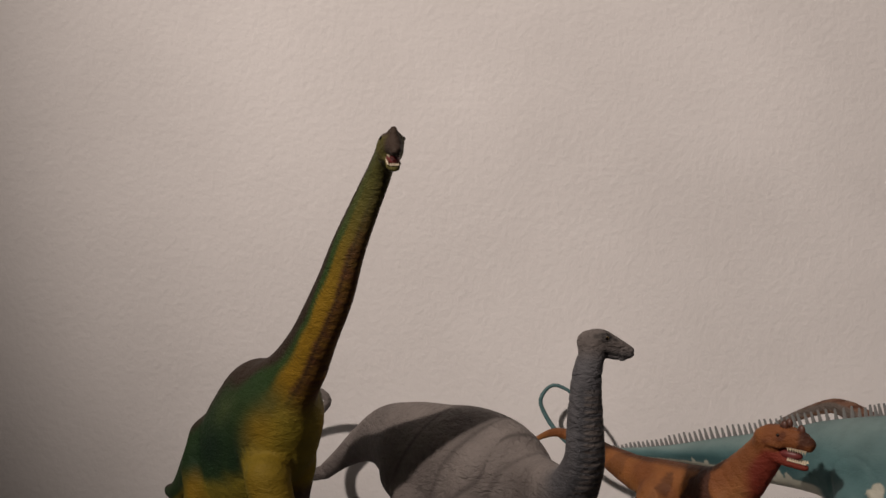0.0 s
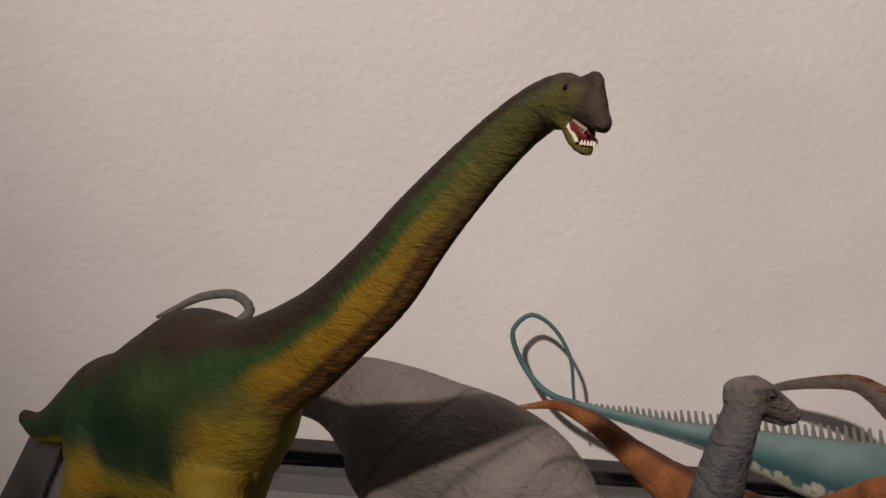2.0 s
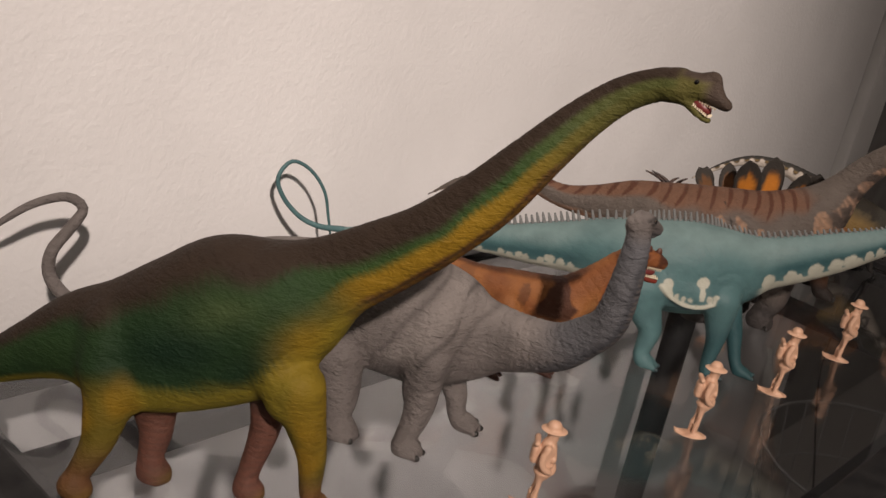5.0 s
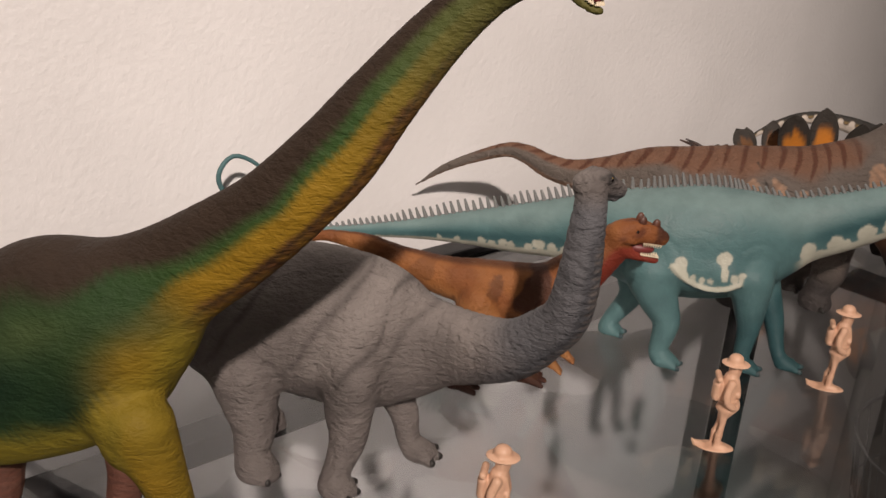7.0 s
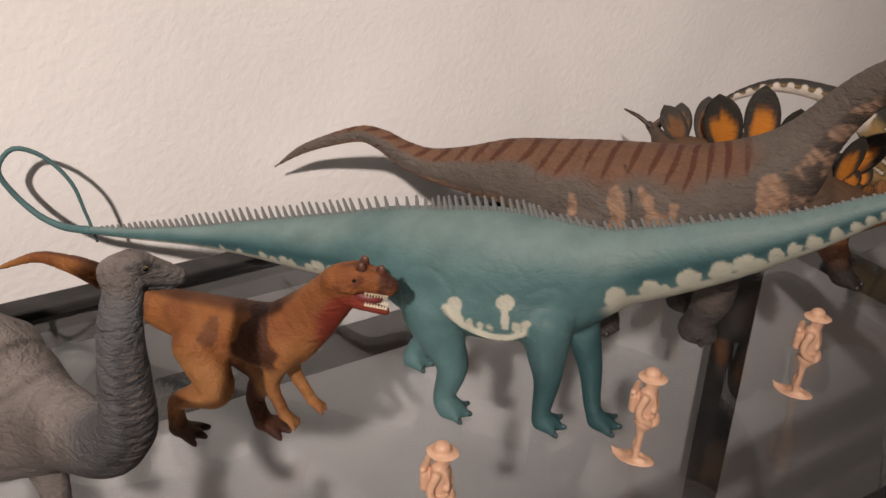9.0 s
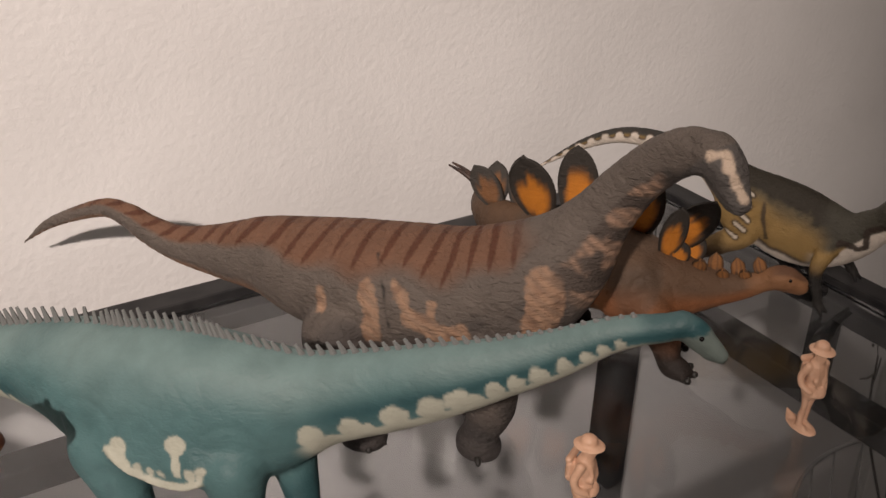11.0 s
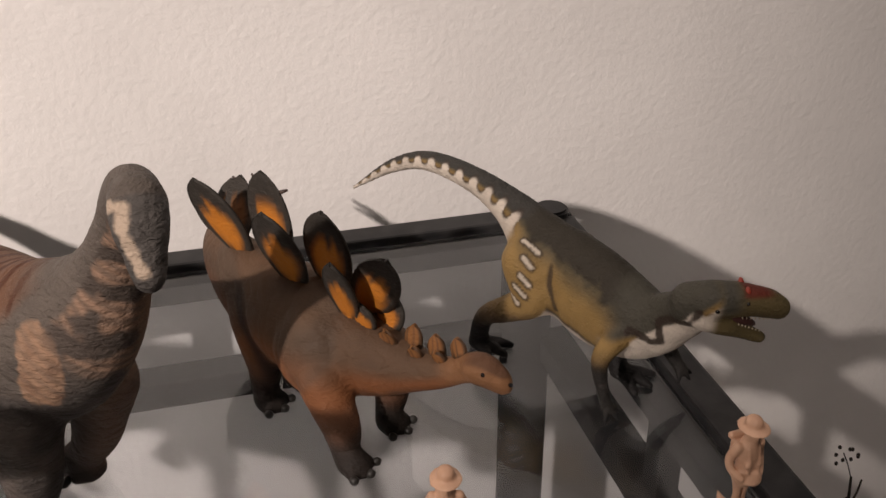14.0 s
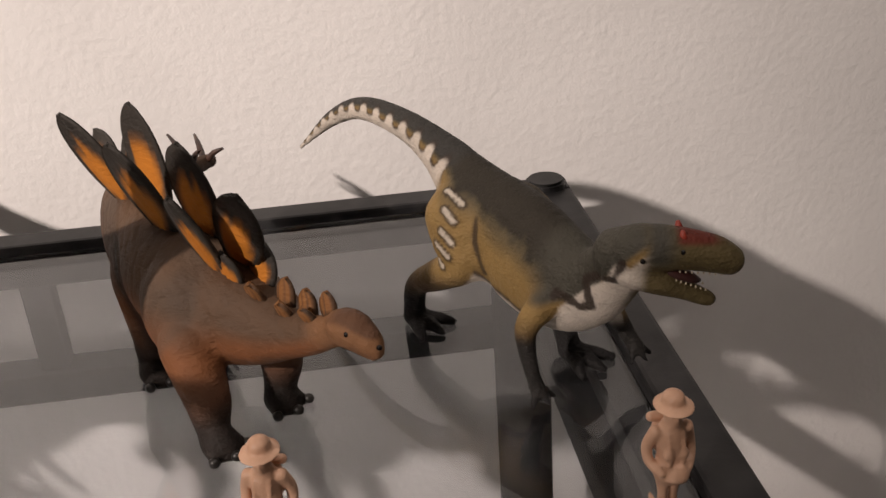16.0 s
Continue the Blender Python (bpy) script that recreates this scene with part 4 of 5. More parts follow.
    for k in (-1, 1):
        small(thing, "brow_horn", ball(np.array(at) + 0.001 * (1.2 * fwd + 2.5 * k * left + 3.8 * up), (0.0017, 0.0010, 0.0025), Matrix(np.array([fwd, left, up]).T.tolist()).to_4x4()), BROWN_HORN, "dark brown brow horn")
    small(thing, "nose_horn", ball(np.array(at) + 0.001 * (7.3 * fwd + 2.6 * up), (0.0017, 0.0010, 0.0026), Matrix(np.array([fwd, left, up]).T.tolist()).to_4x4()), BROWN_HORN, "dark brown nose horn")
    small(thing, "mouth", ball(np.array(at) + 0.001 * (3.4 * fwd - 7.4 * up), (0.0055, 0.0022, 0.0021), Matrix(np.array([fwd, left, up]).T.tolist()).to_4x4()), MOUTH, "red painted mouth")
    teeth_row(thing, "upper_tooth_row", at, *turn, [(3.6 + 0.95 * i, k * (2.8 - 0.10 * i), -4.2 - 0.03 * i) for i in range(8) for k in (-1, 1)], 1.5, True, 0.62)
    teeth_row(thing, "lower_tooth_row", at, *turn, [(3.6 + 0.95 * i, k * (1.9 - 0.08 * i), -9.6 - 0.06 * i) for i in range(8) for k in (-1, 1)], 1.2, False, 0.60)
    return thing


def camarasaur():
    side = axes_of(-59)[1]
    clay = Clay((0.19, 0.305, -0.003), (0.392, 0.585, 0.148), CELL)
    c, tan = clay.spine([(0.202, 0.572, 0.031, 0.0007, 0.0009), (0.212, 0.556, 0.045, 0.0020, 0.0025), (0.227, 0.533, 0.0575, 0.0033, 0.0040), (0.234, 0.522, 0.0575, 0.0042, 0.0052), (0.241, 0.512, 0.0525, 0.0052, 0.0064),
                         (0.249, 0.500, 0.050, 0.0066, 0.0080), (0.260, 0.485, 0.051, 0.0092, 0.0112), (0.272, 0.467, 0.054, 0.0130, 0.0158), (0.283, 0.453, 0.0525, 0.0185, 0.0200), (0.295, 0.437, 0.0515, 0.0215, 0.0238),
                         (0.308, 0.420, 0.0520, 0.0225, 0.0255), (0.320, 0.404, 0.0550, 0.0215, 0.0252), (0.3306, 0.3909, 0.0620, 0.0185, 0.0235), (0.3421, 0.3812, 0.0740, 0.0138, 0.0175), (0.3505, 0.3755, 0.0880, 0.0102, 0.0116),
                         (0.3560, 0.3680, 0.1025, 0.0078, 0.0090), (0.3590, 0.3580, 0.1148, 0.0070, 0.0082), (0.3608, 0.3485, 0.1218, 0.0066, 0.0078), (0.3620, 0.3405, 0.1234, 0.0063, 0.0073)], side)
    at, turn = (0.3622, 0.3360, 0.1214), (-86, -44)
    clay.limb(head_rows(at, *turn, [(-3, 0, 1.0, 6.3), (2, 0, 1.0, 5.9), (5.5, 0, 0.2, 5.1), (9.5, 0, -0.5, 4.3), (12.5, 0, -1.0, 3.5)]), 0.003)
    clay.limb(head_rows(at, *turn, [(2, 0, -3.6, 3.8), (7, 0, -4.0, 2.9), (11.5, 0, -3.8, 2.2)]), 0.0012)
    for k in (-1, 1):
        clay.limb(head_rows(at, *turn, [(0, 3.8 * k, 2.4, 2.0), (4, 3.2 * k, 2.5, 1.6)]), 0.003)
    legs = [((0.280, 0.428, 0.038), (0.281, 0.414), 0.0135), ((0.310, 0.448, 0.038), (0.306, 0.436), 0.0125), ((0.318, 0.384, 0.040), (0.314, 0.387), 0.0120), ((0.340, 0.399, 0.040), (0.327, 0.409), 0.0110)]
    for hip, foot, r in legs:
        clay.limb(column_leg(hip, foot, r, r * 0.70, r * 0.55, r * 0.66, -59, 0.003), 0.0028)
        toes(clay, foot, -59, 0.0021, (-40, 0, 40), 0.0070)
    clay.ground()

    def coat(p, s, v, n):
        grey, rust, red, cream, dark = (0.145, 0.120, 0.102), (0.185, 0.092, 0.054), (0.090, 0.032, 0.017), (0.43, 0.265, 0.170), (0.052, 0.046, 0.044)
        w = v + 0.12 * wobble(p, 150, 2)
        torso = step01(s, 0.10, 0.16) * (1 - step01(s, 0.74, 0.80))
        col = mix(grey, rust, step01(w, 0.42, 0.70) * torso * 0.9)
        wave = np.sin(2 * np.pi * (s - 0.035 * (v - 0.8)) * 33 + 1.1 * wobble(p, 60, 1) + 0.5 * wobble(p, 160, 2))
        thin = 0.40 + 0.75 * step01(-w, -0.85, -0.35) + 0.22 * wobble(p, 45, 6)
        col = mix(col, red, step01(wave, thin, thin + 0.25) * step01(w, 0.42, 0.55) * torso * 0.85)
        col = mix(col, (0.30, 0.165, 0.10), step01(-w, 0.35, 0.8) * (1 - step01(s, 0.40, 0.48)) * 0.8)
        # shade painted on the lower flank, eased and paler on the far side
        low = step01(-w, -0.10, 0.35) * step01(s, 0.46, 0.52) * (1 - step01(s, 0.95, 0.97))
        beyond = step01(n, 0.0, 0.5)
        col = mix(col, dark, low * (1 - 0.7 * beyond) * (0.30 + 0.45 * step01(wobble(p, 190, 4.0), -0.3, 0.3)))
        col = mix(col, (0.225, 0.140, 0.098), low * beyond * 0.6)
        # pale patches on the near flank: two upright bars, a low one between the legs, the chest and a sliver on the hip
        ragged = 0.0010 * wobble(p, 400, 2) + 0.0006 * wobble(p, 1300, 5)
        patches = np.full(len(p), 9.0)
        for way, wide in ((((0.2852, 0.4160, 0.0620), (0.2851, 0.4133, 0.0543), (0.2862, 0.4133, 0.0430)), 0.0034), (((0.2924, 0.4086, 0.0648), (0.2928, 0.4045, 0.0605), (0.2944, 0.4009, 0.0550)), 0.0021),
                          (((0.2944, 0.4009, 0.0550), (0.3006, 0.3935, 0.0500), (0.3065, 0.3885, 0.0515)), 0.0038), (((0.3290, 0.3735, 0.0715), (0.3300, 0.3722, 0.0660), (0.3272, 0.3717, 0.0580)), 0.0064), (((0.3000, 0.3965, 0.0606), (0.2989, 0.3957, 0.0560)), 0.0016),
                          (((0.2745, 0.4303, 0.0575), (0.2745, 0.4285, 0.0500)), 0.0016)):
            patches = np.minimum(patches, strokes(p, list(zip(way, way[1:])), wide))
        pale = 1 - step01(patches + ragged, -0.0006, 0.0006)
        col = mix(col, mix(cream, (0.24, 0.135, 0.085), step01(wobble(p, 420, 1), 0.1, 0.8) * 0.7), pale * (0.74 + 0.12 * wobble(p, 260) + 0.14 * np.sin(1300 * p[:, 2] + 700 * (p[:, 0] - p[:, 1]) + 2.5 * wobble(p, 180))))
        neck = step01(s, 0.765, 0.785) * (1 - step01(s, 0.93, 0.955)) * step01(-w, 0.0, 0.18)
        spotty = step01(0.75 * np.sin(2 * np.pi * (s + 0.03 * v + 0.012 * n) * 23 + 2.2 * wobble(p, 110, 3)) + 0.75 * wobble(p, 330, 1) + 0.3 * wobble(p, 700, 5), -0.45, 0.35)
        spotty = spotty * (0.72 + 0.28 * np.sin(1500 * p[:, 2] + 900 * (p[:, 0] - p[:, 1]) + 2 * wobble(p, 200)))
        col = mix(col, mix((0.095, 0.074, 0.062), (0.40, 0.255, 0.175), spotty), neck * 0.92)
        col = mix(col, mix((0.33, 0.215, 0.150), (0.15, 0.105, 0.080), step01(wobble(p, 260, 6) + 0.5 * wobble(p, 700, 2), 0.0, 0.5)), step01(s, 0.70, 0.76) * (1 - step01(s, 0.93, 0.955)) * beyond * 0.75)
        # shade in the flank fold, painted as a dark line
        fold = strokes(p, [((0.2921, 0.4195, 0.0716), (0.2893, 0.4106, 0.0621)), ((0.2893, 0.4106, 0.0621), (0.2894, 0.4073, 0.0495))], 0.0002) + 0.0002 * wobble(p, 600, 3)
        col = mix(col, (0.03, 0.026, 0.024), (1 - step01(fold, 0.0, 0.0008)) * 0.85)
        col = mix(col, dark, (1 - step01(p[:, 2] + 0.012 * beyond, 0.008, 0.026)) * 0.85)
        f, l, u = axes_of(*turn)
        q = p - np.array(at)
        head = step01(q @ f, -0.0045, -0.0030) * (1 - step01(np.linalg.norm(q, axis=1), 0.024, 0.027))
        cheek = [(0.3568, 0.3362, 0.1252), (0.3592, 0.3332, 0.1262), (0.3590, 0.3305, 0.1225)]
        lip = [(0.3590, 0.3305, 0.1225), (0.3594, 0.3280, 0.1196), (0.3618, 0.3252, 0.1145)]
        edge = 0.0004 * wobble(p, 700, 3)
        face = 1 - step01(np.minimum(strokes(p, list(zip(cheek, cheek[1:])), 0.0018), strokes(p, list(zip(lip, lip[1:])), 0.0013)) + edge, -0.0002, 0.0005)
        col = mix(col, (0.120, 0.108, 0.100), head)
        return mix(col, (0.66, 0.52, 0.40), face)

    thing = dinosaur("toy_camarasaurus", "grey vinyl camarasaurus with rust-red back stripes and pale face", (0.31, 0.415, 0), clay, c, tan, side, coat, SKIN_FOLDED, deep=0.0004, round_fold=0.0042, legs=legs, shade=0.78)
    eyes(thing, at, *turn, 3.6, 4.9, 2.4, 0.8)
    for (hip, foot, r), spread in zip(legs, ((-40, 0, 40), (-40, 0, 40), (-58,), (-58,))):
        for a in spread:
            f = axes_of(-59 + a)[0]
            small(thing, "claw", ball(np.array((*foot, 0.0020)) + f * 0.0088, (0.0030, 0.0013, 0.0015), pose(0, 0, 0, 0, 12, -59 + a), u=8, v=6), CLAW)
    return thing


def stegosaur():
    side = axes_of(-50)[1]
    clay = Clay((0.355, 0.345, -0.003), (0.475, 0.535, 0.080), CELL)
    c, tan = clay.spine([(0.405, 0.520, 0.0365, 0.0022, 0.0026), (0.396, 0.505, 0.0385, 0.0034, 0.0040), (0.386, 0.490, 0.0400, 0.0052, 0.0062), (0.382, 0.474, 0.041, 0.0078, 0.0098), (0.387, 0.456, 0.038, 0.0110, 0.0152),
                         (0.395, 0.440, 0.035, 0.0132, 0.0186), (0.405, 0.426, 0.034, 0.0165, 0.0198), (0.416, 0.412, 0.032, 0.0160, 0.0175), (0.426, 0.401, 0.031, 0.0120, 0.0130), (0.435, 0.391, 0.0318, 0.0072, 0.0078),
                         (0.4423, 0.383, 0.0345, 0.0050, 0.0056), (0.4475, 0.3775, 0.0380, 0.0040, 0.0045), (0.4522, 0.3720, 0.0408, 0.0044, 0.0048), (0.4572, 0.3670, 0.0398, 0.0026, 0.0028)], side)
    clay.limb(head_rows((0.4522, 0.3720, 0.0408), -48, -8, [(-3, 0, 0, 4.1), (1, 0, 0.2, 4.4), (5.5, 0, -1.3, 3.0), (8.8, 0, -2.3, 2.0)]), 0.002)
    clay.limb(head_rows((0.4522, 0.3720, 0.0408), -48, -8, [(1, 0, -3.0, 2.6), (7.5, 0, -4.0, 1.7)]), 0.001)
    legs = [((0.3885, 0.4385, 0.030), (0.3895, 0.4275), 0.0086), ((0.402, 0.450, 0.030), (0.402, 0.440), 0.0105), ((0.4065, 0.3995, 0.026), (0.4118, 0.3858), 0.0086), ((0.430, 0.412, 0.026), (0.4285, 0.404), 0.0085)]
    for hip, foot, r in legs:
        clay.limb(column_leg(hip, foot, r, r * 0.72, r * 0.56, r * 0.62, -50, 0.002), 0.0026)
        toes(clay, foot, -50, 0.0024, (-44, 0, 44), 0.0072)
    for k in (-1, 1):
        clay.lump(np.array((0.4125, 0.4165, 0.031)) + 0.0075 * k * side, (0.0160, 0.0128, 0.0176), np.array(axes_of(-50)), 0.0008)
    clay.ground()

    def coat(p, s, v, n):
        brown, warm, dark, tawny = (0.118, 0.070, 0.042), (0.230, 0.092, 0.038), (0.026, 0.020, 0.017), (0.27, 0.135, 0.065)
        w = v + 0.1 * wobble(p, 130)
        col = mix(brown, warm, step01(-w, -0.35, 0.35) * step01(s, 0.25, 0.42))
        col = mix(col, (0.13, 0.07, 0.045), step01(-w, 0.5, 1.0) * 0.6)
        col = mix(col, (0.085, 0.065, 0.05), step01(wobble(p, 110, 2.0), 0.1, 0.6) * 0.45)
        # shadow over the lower hindquarters, put into the paint
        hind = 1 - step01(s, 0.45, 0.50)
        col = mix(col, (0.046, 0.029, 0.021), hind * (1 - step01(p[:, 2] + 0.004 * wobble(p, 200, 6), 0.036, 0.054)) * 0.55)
        # shade of the crease behind the ribs, also painted
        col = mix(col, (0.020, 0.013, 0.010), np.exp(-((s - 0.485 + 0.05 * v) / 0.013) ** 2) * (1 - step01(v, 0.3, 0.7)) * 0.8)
        col = mix(col, dark, 1 - step01(p[:, 2], 0.006, 0.020))
        col = mix(col, tawny, step01(s, 0.87, 0.92) * 0.95)
        return mix(col, (0.10, 0.05, 0.03), step01(s, 0.93, 0.96) * step01(w, 0.45, 0.8) * 0.8)

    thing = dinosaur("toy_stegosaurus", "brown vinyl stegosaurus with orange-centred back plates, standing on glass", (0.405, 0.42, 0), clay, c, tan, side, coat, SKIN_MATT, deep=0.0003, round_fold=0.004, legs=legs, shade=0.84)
    eyes(thing, (0.4522, 0.3720, 0.0408), -48, -8, 2.2, 3.9, 1.6, 0.8)
    small(thing, "nostril", ball((0.4585, 0.3638, 0.0395), (0.0008, 0.0008, 0.0007)), EYE)
    # two staggered rows of plates: share of the spine, side, height, width, lean outwards, sweep back
    fwd = axes_of(-50)[0]
    tips = {-0.096: (-1, 0.0092, (0.374, 0.447, 0.081)), -0.066: (-1, 0.0084, (0.393, 0.415, 0.081)), -0.043: (-1, 0.0052, (0.410, 0.392, 0.073)), -0.081: (1, 0.0086, (0.3955, 0.4390, 0.0845)), -0.056: (1, 0.0090, (0.411, 0.413, 0.080)), -0.042: (1, 0.0084, (0.427, 0.391, 0.072))}
    low = [(0.725, -1, 0.0130, 0.0044, 18, 4), (0.780, -1, 0.0085, 0.0036, 26, 0), (0.835, -1, 0.0065, 0.0030, 26, 0), (0.885, -1, 0.0060, 0.0028, 26, 0), (0.29, -1, 0.021, 0.0060, 24, 36), (0.27, 1, 0.019, 0.0056, 14, 26), (0.34, 1, 0.024, 0.0064, 8, 20),
           (0.755, 1, 0.0150, 0.0058, 6, 0), (0.815, 1, 0.0098, 0.0038, 8, -4), (0.870, 1, 0.0088, 0.0035, 8, -4), (0.920, 1, 0.0080, 0.0033, 8, -4)]
    rows = [(int(np.abs(c[:, :3] @ fwd - a).argmin()), k, wide, tip, 0, 0) for a, (k, wide, tip) in tips.items()] + [(int(share * len(c)), k, wide, tall, lean, sweep) for share, k, tall, wide, lean, sweep in low]
    for i, k, wide, tall, lean, sweep in rows:
        share, t = i / len(c), tan[i]
        n = side - t * (side @ t)
        n /= np.linalg.norm(n)
        up = np.cross(t, n)
        root = c[i, :3] + up * (c[i, 4] * 0.86) + n * k * c[i, 3] * 0.22
        if isinstance(tall, tuple):
            rise = (np.array(tall) - root) * 1.07
            tall = np.linalg.norm(rise)
            rise /= tall
        else:
            rise = up * math.cos(radians(lean)) + n * k * math.sin(radians(lean))
            rise = rise * math.cos(radians(sweep)) - t * math.sin(radians(sweep))
        face = axes_of(-44)[0]
        along = face - rise * (face @ rise)
        along /= np.linalg.norm(along)
        thick = np.cross(along, rise)
        verts, faces, share_in = [], [], []
        rings = 14
        for j in range(rings + 1):
            h = math.sin(0.5 * math.pi * j / rings)
            half = wide * (0.45 + 0.55 * math.sin(min(1.0, h / 0.52) * math.pi / 2)) if h < 0.52 else wide * max(0.0, 1 - ((h - 0.52) / 0.482) ** 2.1) ** 0.55
            half = max(half, 0.0004)
            if tall < 0.012:
                half = wide * (0.80 + 0.20 * math.sin(min(1.0, h / 0.6) * math.pi / 2)) * 0.85 * math.sqrt(max(0.03, 1 - max(0.0, (h - 0.55) / 0.45) ** 2.6))
            for q in range(-5, 6):
                u = q / 5
                deep = (0.0011 if tall > 0.012 else 0.0015) * (1 - 0.75 * u * u) * (1 - 0.6 * h) + 0.00025
                ripple = 0.00018 * math.sin(u * 14 + share * 40)
                for sgn in (1, -1):
                    verts.append(root - np.array(thing.location) + rise * (h * tall - 0.0015 - 0.0008 * u * u) + along * u * half + thick * sgn * (deep + ripple * sgn))
                    share_in.append((h, u))
        wide_n = 11
        for j in range(rings):
            for q in range(wide_n - 1):
                for sgn in (0, 1):
                    a = (j * wide_n + q) * 2 + sgn
                    b, cc, d = a + 2, a + 2 + wide_n * 2, a + wide_n * 2
                    faces.append((a, b, cc, d) if sgn == 0 else (a, d, cc, b))
            for q in (0, wide_n - 1):
                a = (j * wide_n + q) * 2
                faces.append((a, a + 1, a + 1 + wide_n * 2, a + wide_n * 2))
        for q in range(wide_n - 1):
            a = (rings * wide_n + q) * 2
            faces.append((a, a + 2, a + 3, a + 1))
        uv = np.array(share_in)
        streak = 0.07 * np.sin(uv[:, 1] * 11 + share * 60) + 0.07 * np.sin(uv[:, 1] * 23 + k)
        wedge = np.maximum(0, np.sin(uv[:, 1] * 8.5 + share * 40)) ** 3 * step01(uv[:, 0], 0.25, 0.62) * 0.30
        far = np.hypot(uv[:, 1] / 0.82, (uv[:, 0] - 0.38) / 0.40) + wedge + 0.6 * streak
        glow = (1 - step01(far, 0.62, 1.02)) * (0.25 if wide < 0.0066 and tall > 0.012 and share < 0.4 else 1.0)
        if tall < 0.012:
            glow = step01(uv[:, 0] + streak, 0.15, 0.45) * (1 - step01(np.abs(uv[:, 1]), 0.65, 0.95) * 0.8) * (1 - 0.6 * step01(np.sin(uv[:, 1] * 9 + share * 70), 0.5, 0.9))
        paint = mix((0.040, 0.035, 0.030) if tall > 0.012 else (0.040, 0.028, 0.020), (0.50, 0.180, 0.024) if tall > 0.012 else (0.240, 0.105, 0.036), glow)
        mesh_object("back_plate", verts, faces, SKIN_MATT, thing, paint=paint)
    for root, tip in (((0.4030, 0.5165, 0.0370), (0.3985, 0.5345, 0.0425)), ((0.3985, 0.5095, 0.0385), (0.3900, 0.5250, 0.0465)), ((0.4035, 0.5165, 0.0370), (0.4110, 0.5130, 0.0430)), ((0.3990, 0.5095, 0.0385), (0.4040, 0.5025, 0.0468))):
        mid = (np.array(root) * 0.5 + np.array(tip) * 0.5 + (0, 0, 0.0012))
        v, f = tube([(*root, 0.0013), (*mid, 0.0011), (*tip, 0.0005)], 10, 0.002)
        mesh_object("tail_spike", np.array(v) - np.array(thing.location), f, HORN, thing, "dark pointed tail spike")
    for hip, foot, r in legs:
        for a in (-42, 0, 42):
            f = axes_of(-50 + a)[0]
            small(thing, "toenail", ball(np.array((*foot, 0.0017)) + f * 0.0086, (0.0017, 0.0016, 0.0016), u=8, v=6), CLAW)
    return thing


